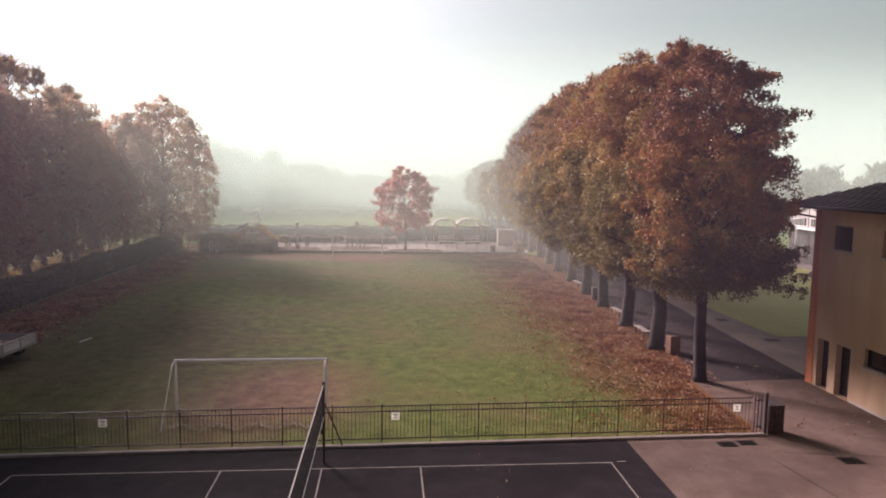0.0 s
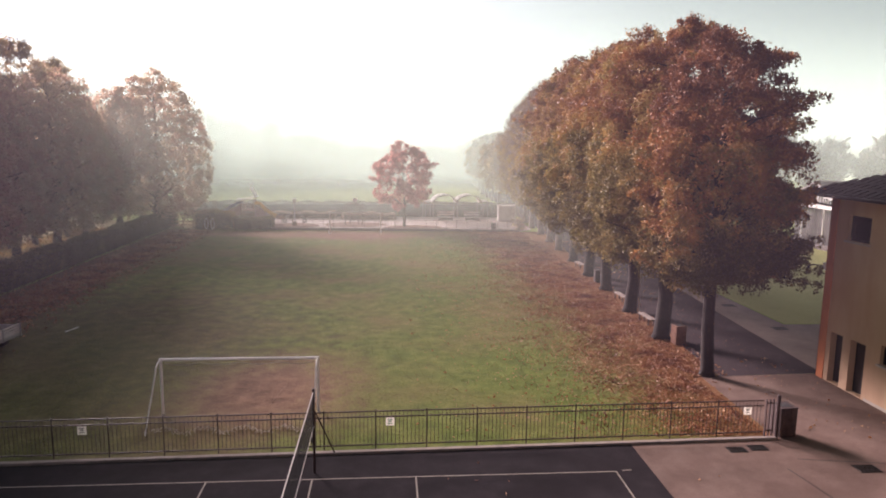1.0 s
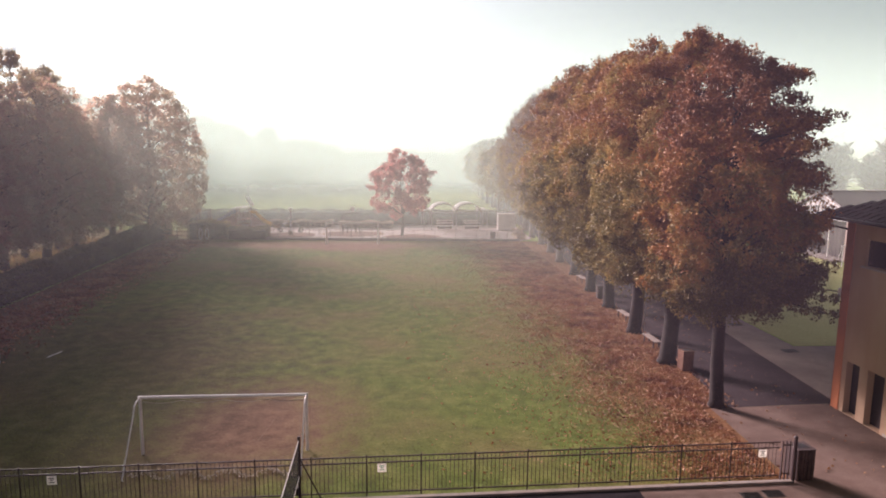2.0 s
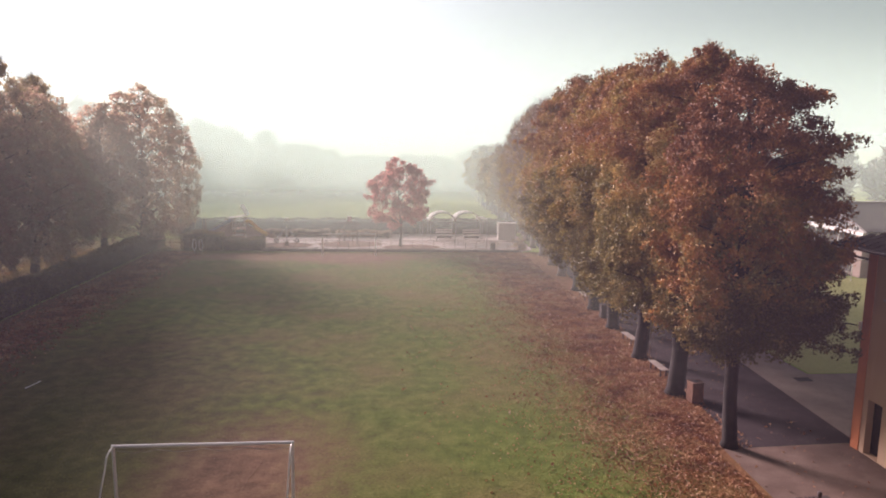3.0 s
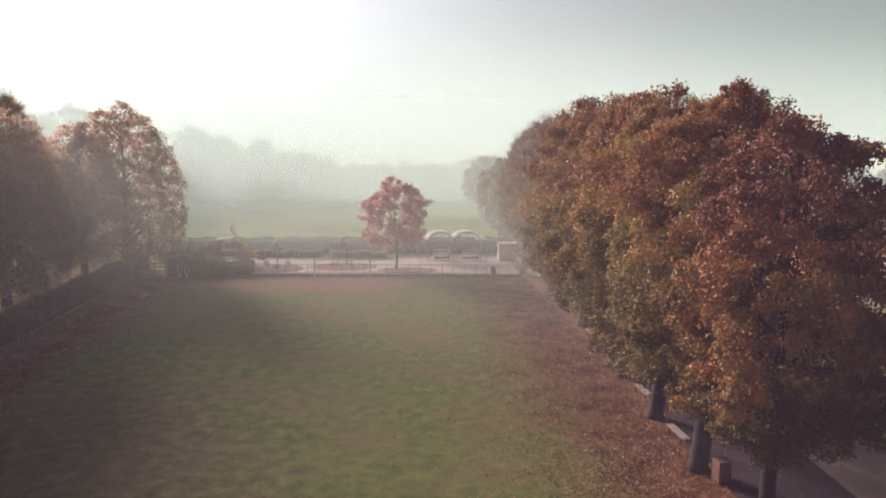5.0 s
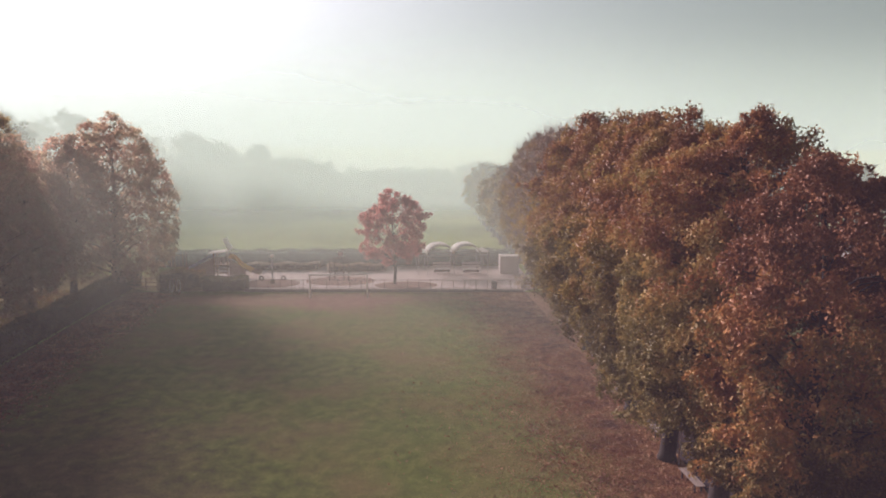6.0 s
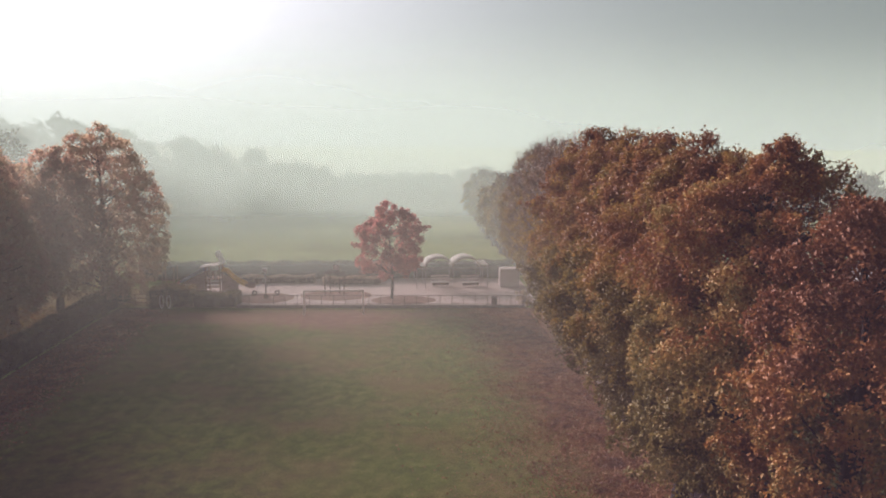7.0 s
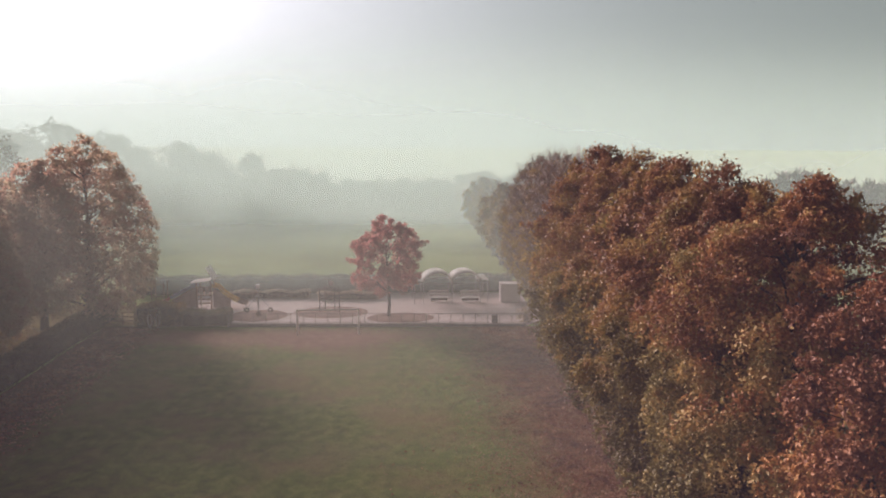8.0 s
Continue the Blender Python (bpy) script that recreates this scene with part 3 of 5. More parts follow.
    part("crown", leaf_mesh("crown", pos, rng.normal(0, 0.6, (leaves, 3)) + axis[which] * 0.35, leaf_size, rng, mat, droop=0.35, face=u), mat, root)
    return root


def hedge(name, x0, x1, y0, y1, top, seed, leaves, leaf_size, label, mat=None, uneven=0.1, group=""):
    """A clipped hedge: a dark twiggy core and a skin of small leaves."""
    mat = mat or M_HEDGE
    rng = np.random.default_rng(seed)
    root = empty(name, pose((x0 + x1) / 2, (y0 + y1) / 2, 0), label, "hedge", group)
    hx, hy = (x1 - x0) / 2, (y1 - y0) / 2
    bm = slab(-hx + 0.12, hx - 0.12, -hy + 0.12, hy - 0.12, 0.0, top - 0.12, 0.08)
    bmesh.ops.subdivide_edges(bm, edges=[e for e in bm.edges if e.calc_length() > 1.5], cuts=8, use_grid_fill=True)
    for v in bm.verts:
        if v.co.z > 0.01:
            v.co += 0.06 * noise.noise_vector(v.co * 1.7 + Vector((seed, 0, 0)))
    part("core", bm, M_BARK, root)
    areas = np.array([2 * hx * top, 2 * hx * top, 2 * hy * top, 2 * hy * top, 4 * hx * hy * 1.4])
    side = rng.choice(5, leaves, p=areas / areas.sum())
    u, v = rng.uniform(-1, 1, leaves), rng.uniform(0, 1, leaves)
    x, y, z = u * hx, rng.uniform(-1, 1, leaves) * hy, v * top
    y = np.where(side == 0, -hy, np.where(side == 1, hy, y))
    x = np.where(side == 2, -hx, np.where(side == 3, hx, x))
    z = np.where(side == 4, top, z)
    pos = np.stack([x, y, z], 1) + rng.normal(0, uneven * 0.5, (leaves, 3))
    pos[:, 2] += uneven * np.sin(x * 1.9 + seed) * np.cos(y * 0.9) * (z / top)
    pos[:, 2] = np.maximum(pos[:, 2], 0.02)
    out = np.stack([np.where(side == 2, -1, np.where(side == 3, 1, 0)), np.where(side == 0, -1, np.where(side == 1, 1, 0)),
                    np.where(side == 4, 1, 0.2)], 1).astype(float)
    part("foliage", leaf_mesh("foliage", pos, out, leaf_size, rng, mat), mat, root)
    return root


# ---- ground and setting ----
def ground_sheet():
    bm = bmesh.new()
    bmesh.ops.create_grid(bm, x_segments=80, y_segments=80, size=1.0)
    for v in bm.verts:
        fx, fy = v.co.x, v.co.y
        v.co.x = 2000 * math.copysign(abs(fx) ** 2.6, fx)
        v.co.y = 60 + 2000 * math.copysign(abs(fy) ** 2.6, fy)
        d = max(0.0, v.co.y - 85.0) + max(0.0, abs(v.co.x) - 60.0)
        v.co.z = -0.02 + min(d / 60.0, 1.0) * 0.5 * noise.noise(v.co * 0.02) if d > 0 else -0.02
    return new("ground", smooth(mesh_of("ground", bm, M_MEADOW)))


tagged(ground_sheet(), "misty green meadow of short grass", "grass", kind="structure")
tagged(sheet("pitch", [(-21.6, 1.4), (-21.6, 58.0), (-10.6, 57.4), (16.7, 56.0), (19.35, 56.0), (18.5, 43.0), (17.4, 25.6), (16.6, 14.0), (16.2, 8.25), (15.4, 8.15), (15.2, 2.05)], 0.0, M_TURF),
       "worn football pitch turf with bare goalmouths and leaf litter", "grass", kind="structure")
tagged(sheet("court", [(-40, -45), (-40, 0.6), (-10, 1.28), (10.1, 1.8), (10.1, -45)], 0.004, M_COURT),
       "dark asphalt volleyball court with worn painted lines", "court", kind="structure")
tagged(sheet("yard_pavement", [(10.1, -45), (10.1, 1.8), (15.2, 1.95), (15.4, 8.15), (20.46, 8.4), (20.9, 8.3), (21.3, 15.8), (22.5, 34.2), (23.6, 60), (25.6, 60),
                               (24.6, 33.3), (23.9, 24.0), (23.9, 16.4), (34.0, 16.4), (34.0, -45)], 0.004, M_CONCRETE),
       "stained pale concrete yard paving", "pavement", kind="structure")
tagged(sheet("path", [(15.4, 8.15), (20.46, 8.4), (20.9, 8.3), (21.3, 15.8), (22.5, 34.2), (23.6, 60), (25.5, 120), (20.5, 120), (19.35, 56.0), (18.5, 43.0), (17.4, 25.6), (16.6, 14.0), (16.2, 8.25)], 0.008, M_ASPHALT),
       "dark asphalt path beside the row of trees", "path", kind="structure")
tagged(sheet("footway", [(20.95, 8.5), (21.3, 15.8), (22.5, 34.2), (23.6, 60), (25.6, 60), (24.6, 33.3), (23.9, 24.0), (23.9, 16.4), (33.9, 16.3), (33.9, 8.5)], 0.012, M_FOOTWAY),
       "pale worn concrete footway beside the asphalt path", "pavement", kind="structure")
tagged(sheet("lawn", [(24.05, 16.5), (24.0, 24.0), (24.7, 33.3), (25.1, 46.0), (43.2, 52.0), (43.2, 40.9), (80.0, 40.9), (80.0, 16.5)], 0.006, M_LAWN),
       "pale dry lawn between the footway and the hall", "grass", kind="structure")
tagged(sheet("verge", [(-44.0, -20.0), (-44.0, 66.0), (-18.0, 66.0), (-18.0, 58.1), (-22.0, 58.0), (-22.4, -20.0)], 0.006, M_VERGE),
       "sunlit verge of dry yellow grass and fallen leaves behind the hedge", "grass", kind="structure")
tagged(sheet("playground_pavement", [(-17.6, 57.9), (-10.6, 57.55), (16.7, 56.15), (18.4, 58.0), (18.8, 70.5), (-17.6, 72.6)], 0.02, M_PLAY),
       "pale grey playground paving", "pavement", kind="structure")


def yard_joint(a, b, w=0.02):
    d = (Vector(b) - Vector(a)).normalized()
    s = Vector((-d.y, d.x)) * w
    pts = [Vector(a) + s, Vector(b) + s, Vector(b) - s, Vector(a) - s]
    return sheet("pavement_joint", [tuple(p) for p in pts], 0.008, M_MANHOLE)


for a, b in (((14.3, -0.1), (15.6, -9.0)), ((15.0, 0.5), (20.3, -0.4)), ((10.5, -6.0), (20.4, -6.5)), ((21.6, 20.0), (23.9, 19.8)), ((22.0, 27.0), (24.1, 26.8))):
    tagged(yard_joint(a, b), "dark joint in the concrete paving", "joint", kind="structure")


def court_line(a, b, w=0.045):
    d = (Vector(b) - Vector(a)).normalized()
    s = Vector((-d.y, d.x)) * w / 2
    pts = [Vector(a) + s, Vector(b) + s, Vector(b) - s, Vector(a) - s]
    return tagged(sheet("court_line", [tuple(p) for p in pts], 0.009, M_LINE), "worn pale painted court line", "line", "court lines", "structure")


for a, b in (((-9, 0), (9.02, 0)), ((9, -0.03), (9, -9)), ((3, -0.03), (3, -9)), ((0, -0.03), (0, -9)), ((-3, -0.03), (-3, -9)), ((-9, -0.03), (-9, -9)), ((-9, -9.03), (9, -9.03)), ((9.2, 0.06), (9.5, 0.07))):
    court_line(a, b)

# kerb under the near fence, and the playground's kerb
FA, FB = Vector((-16.0, 1.26)), Vector((15.15, 2.02))
FDIR = (FB - FA).normalized()
FANG = math.degrees(math.atan2(FDIR.y, FDIR.x))
kerb = new("kerb", mesh_of("kerb", slab(0, (FB - FA).length, -0.085, 0.085, -0.02, 0.075, 0.02), M_KERB))
kerb.matrix_basis = pose(FA.x, FA.y, 0, 0, 0, FANG)
tagged(kerb, "pale chipped concrete kerb under the iron fence", "kerb", kind="structure")
PA, PB = Vector((-10.6, 57.45)), Vector((16.7, 56.05))
PANG = math.degrees(math.atan2(PB.y - PA.y, PB.x - PA.x))
kerb = new("kerb", mesh_of("kerb", slab(0, (PB - PA).length, -0.12, 0.12, -0.02, 0.28, 0.02), M_KERB))
kerb.matrix_basis = pose(PA.x, PA.y, 0, 0, 0, PANG)
tagged(kerb, "low pale kerb along the playground", "kerb", kind="structure")
for x, y, rx, ry in ((-8.6, 61.2, 2.9, 2.3), (-1.6, 62.2, 3.6, 2.4), (5.2, 59.7, 3.2, 1.9)):
    pts = [(x + rx * math.cos(k * math.pi / 20), y + ry * math.sin(k * math.pi / 20)) for k in range(40)]
    tagged(sheet("safety_pad", pts, 0.03, M_PAD), "reddish rounded ground pad in the playground", "pad", "playground pads", "structure")


# ---- mist sheets ----
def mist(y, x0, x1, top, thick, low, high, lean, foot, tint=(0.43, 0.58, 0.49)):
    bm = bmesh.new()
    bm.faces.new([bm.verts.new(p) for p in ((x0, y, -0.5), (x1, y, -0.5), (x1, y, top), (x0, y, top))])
    ob = new("mist", mesh_of("mist", bm, mist_material("haze_sheet", thick, low, high, lean, foot, tint)))
    return tagged(ob, "flat translucent sheet standing in for mist and lens glare", "mist", "mist veils", "stuff")


# near lilac sheet, added to lift the darks as lens glare does
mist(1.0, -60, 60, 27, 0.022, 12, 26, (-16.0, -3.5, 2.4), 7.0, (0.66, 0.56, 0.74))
# ground mist sheets: shallow, to veil most at a low angle; thicker left as glare
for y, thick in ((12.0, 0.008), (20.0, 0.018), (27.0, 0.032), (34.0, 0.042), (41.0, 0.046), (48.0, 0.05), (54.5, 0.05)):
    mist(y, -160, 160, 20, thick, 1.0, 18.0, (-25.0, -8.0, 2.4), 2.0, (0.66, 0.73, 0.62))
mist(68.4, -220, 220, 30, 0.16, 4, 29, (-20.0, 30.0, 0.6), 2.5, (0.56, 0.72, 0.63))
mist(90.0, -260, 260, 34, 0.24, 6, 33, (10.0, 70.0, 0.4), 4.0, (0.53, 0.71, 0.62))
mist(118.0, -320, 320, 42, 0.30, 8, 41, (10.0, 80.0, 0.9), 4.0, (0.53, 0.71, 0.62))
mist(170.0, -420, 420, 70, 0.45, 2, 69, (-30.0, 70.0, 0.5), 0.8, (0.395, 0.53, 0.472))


# ---- near fence ----
def fence_panel(length, pickets):
    root = empty("iron_fence_panel", Matrix(), "dark painted iron railing panel on a concrete kerb", "fence", "near fence")
    bm = rod(bmesh.new(), (0, 0, 0.13), (0, 0, 1.42), 0.021)
    part("post", bm, M_IRON, root)
    for z in (0.26, 1.18, 1.36):
        part("rail", slab(0.025, length - 0.025, -0.016, 0.016, z - 0.016, z + 0.016), M_IRON, root)
    me = mesh_of("picket", rod(bmesh.new(), (0, 0, 0.2), (0, 0, 1.36), 0.0075, sides=5), M_IRON)
    for k in range(pickets):
        ob = part("picket", me, M_IRON, root)
        ob.location.x = length * (k + 1) / (pickets + 1)
    return root


STEP = 1.606
panel = fence_panel(STEP, 12)
start = Vector((0.2, 1.655)) - FDIR * STEP * 10
for k in range(19):
    p = start + FDIR * STEP * k
    m = pose(p.x, p.y, 0.0, 0, 0, FANG)
    if k == 0:
        panel.matrix_basis = m
    else:
        copy_thing(panel, m)
end = start + FDIR * STEP * 19
root = empty("fence_post", pose(FB.x, FB.y, 0), "thick dark end post of the iron fence", "post")
part("post", rod(bmesh.new(), (0, 0, 0), (0, 0, 1.5), 0.06), M_IRON, root)
part("cap", rod(bmesh.new(), (0, 0, 1.5), (0, 0, 1.54), 0.075, 0.03), M_IRON, root)
gate = empty("iron_gate", pose(14.72, 2.0, 0, 0, 0, FANG), "narrow folded dark iron gate leaf", "gate")
for x in (0.0, 0.12, 0.24):
    part("bar", slab(x - 0.018, x + 0.018, -0.03, 0.03, 0.12, 1.4), M_IRON, gate)
for z in (0.3, 1.25):
    part("rail", slab(-0.02, 0.28, -0.04, -0.025, z, z + 0.05), M_IRON, gate)


def fence_sign(x, ink, label):
    f = (x - FA.x) / FDIR.x
    p = FA + FDIR * f
    root = empty("sign", pose(p.x, p.y - 0.05, 1.02, 0, 0, FANG), label, "sign", "fence signs")
    part("plate", slab(-0.13, 0.13, -0.006, 0.006, -0.12, 0.14, 0.002), M_SIGN, root)
    for z, w in ((0.07, 0.16), (0.02, 0.10), (-0.05, 0.15)):
        part("printed_bar", slab(-w / 2, w / 2, -0.010, -0.0065, z - 0.016, z + 0.016), ink, root)
    return root


fence_sign(-6.95, M_INK, "small white notice plate with dark print")
fence_sign(2.25, M_GREENINK, "small white notice plate with green print")
fence_sign(14.05, M_INK, "small blank white notice plate")


# ---- volleyball net ----
net = empty("volleyball_net", pose(0.03, 0.4, 0), "dark volleyball net with pale top tape on steel posts", "net")
part("post", rod(bmesh.new(), (0, 0, 0), (0, 0, 2.6), 0.04), M_IRON, net)
part("post", rod(bmesh.new(), (0, -9.9, 0), (0, -9.9, 2.6), 0.05), M_IRON, net)
part("winch", slab(-0.09, -0.04, -0.06, 0.06, 0.95, 1.15, 0.01), M_IRON, net)
bm = bmesh.new()
for k in range(1, 10):
    z = 1.50 + k * 0.1
    box(bm, -0.004, 0.004, -9.85, -0.1, z - 0.004, z + 0.004)
for k in range(98):
    y = -0.1 - k * 0.1
    box(bm, -0.004, 0.004, y - 0.004, y + 0.004, 1.48, 2.5)
part("mesh", bm, M_DARKNET, net)
part("tape", slab(-0.012, 0.012, -9.85, -0.06, 2.49, 2.515), M_TAPE, net)
part("tape", slab(-0.01, 0.01, -9.85, -0.06, 1.46, 1.485), M_TAPE, net)
part("brace", rod(bmesh.new(), (0.04, 0.02, 1.9), (0.5, 1.05, 0.15), 0.02), M_IRON, net)


# ---- football goals ----
def football_goal(w, h, depth, shelf, r=0.05):
    root = empty("football_goal", Matrix(), "white tubular football goal without a net", "goal", "football goals")
    part("crossbar", rod(bmesh.new(), (-r, 0, h), (w + r, 0, h), r, sides=12), M_WHITE, root)
    for x in (0, w):
        part("post", rod(bmesh.new(), (x, 0, 0), (x, 0, h), r, sides=12), M_WHITE, root)
        pts = [(x, 0, h), (x, -shelf * 0.6, h - 0.02), (x, -shelf, h - 0.12), (x, -shelf - 0.1, h - 0.35), (x, -depth, 0.0)]
        part("back_stay", chain(bmesh.new(), pts, 0.024, 8), M_WHITE, root)
    pts = [(w * k / 12, -0.06, h - 0.10 - 0.10 * abs(math.sin(k * 1.05))) for k in range(13)]
    part("net_cord", chain(bmesh.new(), pts, 0.009, 4), M_SILL, root, "grey remnant of net cord")
    return root


goal = football_goal(5.47, 2.0, 1.9, 0.55)
goal.matrix_basis = pose(-5.80, 5.2, 0)
far_goal = football_goal(5.34, 2.2, -1.2, -0.5, 0.065)
far_goal.matrix_basis = pose(-3.92, 54.3, 0)
bm = bmesh.new()
rng = random.Random(5)
for k in range(46):
    x = -5.7 + k * 0.115
    y = 3.5 + 0.22 * math.sin(k * 0.55)
    pts = [(x + 0.06 * s, y + rng.uniform(-.14, .14), 0.02 + 0.08 * math.sin(s * 0.8) + rng.uniform(0, .03)) for s in range(5)]
    chain(bm, pts, 0.012, 4)
ob = new("fallen_net", mesh_of("fallen_net", bm, M_SILL))
tagged(ob, "grey heap of old goal net on the grass", "net")
for a, b, r, mat in (((-2.16, 5.91, 0.03), (-1.85, 8.02, 0.03), 0.007, M_WOOD), ((-14.0, 16.2, 0.03), (-13.75, 17.1, 0.03), 0.02, M_WHITE)):
    ob = new("stick", mesh_of("stick", rod(bmesh.new(), a, b, r, r * 0.8), mat))
    tagged(ob, "thin stick lying on the grass", "stick", "loose sticks")


# ---- trailer ----
trailer = empty("flat_trailer", pose(-15.2, 11.2, 0, 0, 0, -6), "grey metal flat trailer with slatted side boards", "trailer")
part("bed", slab(-4.2, 0.0, 0.0, 2.6, 0.55, 0.70, 0.02), M_STEEL, trailer)
part("front_board", slab(-4.2, 0.0, -0.03, 0.03, 0.7, 1.05, 0.01), M_STEEL, trailer)
part("back_board", slab(-4.2, 0.0, 2.57, 2.63, 0.7, 1.05, 0.01), M_STEEL, trailer)
for z in (0.72, 0.84, 0.96, 1.08):
    part("slat", slab(0.0, 0.04, 0.0, 2.6, z, z + 0.07, 0.008), M_FASCIA, trailer)
for y in (0.05, 1.3, 2.5):
    part("stanchion", slab(0.04, 0.08, y, y + 0.06, 0.55, 1.16), M_STEEL, trailer)
part("tarpaulin", slab(-3.6, -0.7, 0.3, 2.2, 0.70, 0.82, 0.05), M_BROWNBIN, trailer)
part("tailboard", slab(-1.0, -0.15, 0.12, 0.32, 1.02, 1.14, 0.02), M_WHITE, trailer)
for x in (-0.9, -3.2):
    wheel = part("wheel", rod(bmesh.new(), (x, 0.0, 0.33), (x, 0.22, 0.33), 0.33, sides=24), M_RUBBER, trailer)
    part("rim", rod(bmesh.new(), (x, -0.012, 0.33), (x, 0.0, 0.33), 0.19, 0.17, 18), M_STEEL, wheel)
    part("wheel", rod(bmesh.new(), (x, 2.4, 0.33), (x, 2.62, 0.33), 0.33, sides=24), M_RUBBER, trailer)


# ---- tan building ----
def house():
    root = empty("school_building", Matrix(), "two-storey ochre rendered building with a dark hipped roof", "building")
    X0, X1, Y0, Y1, TOP = 20.51, 32.5, -24.0, 8.16, 7.72
    # west wall with real openings
    holes = [(6.72, 7.48, 0.02, 2.13), (5.36, 6.25, 0.02, 2.15)]
    for c in range(7):
        holes.append((5.76 - c * 3.0, 7.05 - c * 3.0, 6.02, 7.03))
    for c in range(6):
        holes.append((3.0 - c * 3.2, 4.55 - c * 3.2, 1.68, 2.42))
    bm = bmesh.new()
    ys = sorted({Y0, Y1, *[h[0] for h in holes], *[h[1] for h in holes]})
    zs = sorted({0.0, TOP, *[h[2] for h in holes], *[h[3] for h in holes]})
    spots = {}

    def corner(x, y, z):
        if (x, y, z) not in spots:
            spots[(x, y, z)] = bm.verts.new((x, y, z))
        return spots[(x, y, z)]

    def filled(i, k):
        if not (0 <= i < len(ys) - 1 and 0 <= k < len(zs) - 1):
            return False
        ym, zm = (ys[i] + ys[i + 1]) / 2, (zs[k] + zs[k + 1]) / 2
        return not any(h[0] < ym < h[1] and h[2] < zm < h[3] for h in holes)

    xf, xr = X0, X0 + 0.4
    for i in range(len(ys) - 1):
        for k in range(len(zs) - 1):
            if not filled(i, k):
                continue
            a, b, c, d = ys[i], ys[i + 1], zs[k], zs[k + 1]
            for x in (xf, xr):
                bm.faces.new([corner(x, a, c), corner(x, b, c), corner(x, b, d), corner(x, a, d)])
            for near, p, q in ((filled(i - 1, k), (a, c), (a, d)), (filled(i + 1, k), (b, c), (b, d)),
                               (filled(i, k - 1), (a, c), (b, c)), (filled(i, k + 1), (a, d), (b, d))):
                if not near:
                    bm.faces.new([corner(xf, *p), corner(xf, *q), corner(xr, *q), corner(xr, *p)])
    bmesh.ops.recalc_face_normals(bm, faces=bm.faces)
    part("wall", bm, M_WALL, root)
    part("wall", slab(X0 + 0.4, X1, Y1 - 0.4, Y1, 0, TOP), M_WALL, root)
    part("wall", slab(X1 - 0.4, X1, Y0, Y1 - 0.4, 0, TOP), M_WALL, root)
    part("wall", slab(X0 + 0.4, X1 - 0.4, Y0, Y0 + 0.4, 0, TOP), M_WALL, root)
    part("pilaster", slab(X0 - 0.03, X0 - 0.002, Y1 - 0.42, Y1 + 0.03, 0, TOP - 0.1), M_ORANGE, root, "orange painted corner strip")
    part("pilaster", slab(X0 - 0.03, X0 + 0.4, Y1 + 0.002, Y1 + 0.03, 0, TOP - 0.1), M_ORANGE, root, "orange painted corner strip")
    part("floor_slab", slab(X0 + 0.41, X1 - 0.41, Y0 + 0.41, Y1 - 0.41, 3.2, 3.5), M_SILL, root)
    part("ceiling_slab", slab(X0 + 0.41, X1 - 0.41, Y0 + 0.41, Y1 - 0.41, TOP - 0.1, TOP), M_SILL, root)
    part("plinth", slab(X0 - 0.012, X0 - 0.001, Y0, 5.2, 0, 0.12), M_SILL, root)
    for y0, y1, z0, z1 in holes[:2]:
        d = part("door", slab(X0 + 0.30, X0 + 0.35, y0 + 0.05, y1 - 0.05, z0, z1 - 0.05, 0.005), M_DOOR, root)
        part("handle", slab(X0 + 0.24, X0 + 0.30, y0 + 0.12, y0 + 0.16, 1.0, 1.03), M_STEEL, d)
        part("frame", slab(X0 + 0.27, X0 + 0.37, y0, y0 + 0.05, z0, z1), M_GUTTER, root)
        part("frame", slab(X0 + 0.27, X0 + 0.37, y1 - 0.05, y1, z0, z1), M_GUTTER, root)
    for i, (y0, y1, z0, z1) in enumerate(holes[2:]):
        w = part("window", slab(X0 + 0.16, X0 + 0.17, y0 + 0.05, y1 - 0.05, z0 + 0.05, z1 - 0.05), M_GLASS, root)
        part("sill", slab(X0 - 0.09, X0 - 0.001, y0 - 0.1, y1 + 0.1, z0 - 0.08, z0 - 0.005, 0.01), M_SILL, w)
        for a, b, c, d in ((y0, y0 + 0.05, z0, z1), (y1 - 0.05, y1, z0, z1), (y0 + 0.05, y1 - 0.05, z0, z0 + 0.05), (y0 + 0.05, y1 - 0.05, z1 - 0.05, z1)):
            part("frame", slab(X0 + 0.13, X0 + 0.2, a, b, c, d), M_GUTTER, w)
        if i >= 7:
            part("lintel", slab(X0 - 0.02, X0 - 0.001, y0 - 0.12, y1 + 0.12, z1 + 0.01, z1 + 0.58), M_WALL, w)
    # roof: hipped, laid in courses
    o = 0.75
    xa, xb, ya, yb = X0 - o, X1 + o, Y0 - o, Y1 + o + 0.3
    hx = (xb - xa) / 2
    rise = 2.55
    part("soffit", slab(xa, xb, ya, yb, TOP + 0.001, TOP + 0.06), M_FASCIA, root)
    bm = bmesh.new()
    rows = 26
    for k in range(rows):
        f0, f1 = k / rows, (k + 1) / rows
        za, zb = TOP + 0.08 + rise * f0 + 0.03, TOP + 0.08 + rise * f1
        a0, a1 = hx * f0, hx * f1
        lo = [(xa + a0, ya + a0), (xb - a0, ya + a0), (xb - a0, yb - a0), (xa + a0, yb - a0)]
        hi = [(xa + a1, ya + a1), (xb - a1, ya + a1), (xb - a1, yb - a1), (xa + a1, yb - a1)]
        vl = [bm.verts.new((x, y, za)) for x, y in lo]
        vh = [bm.verts.new((x, y, zb)) for x, y in hi]
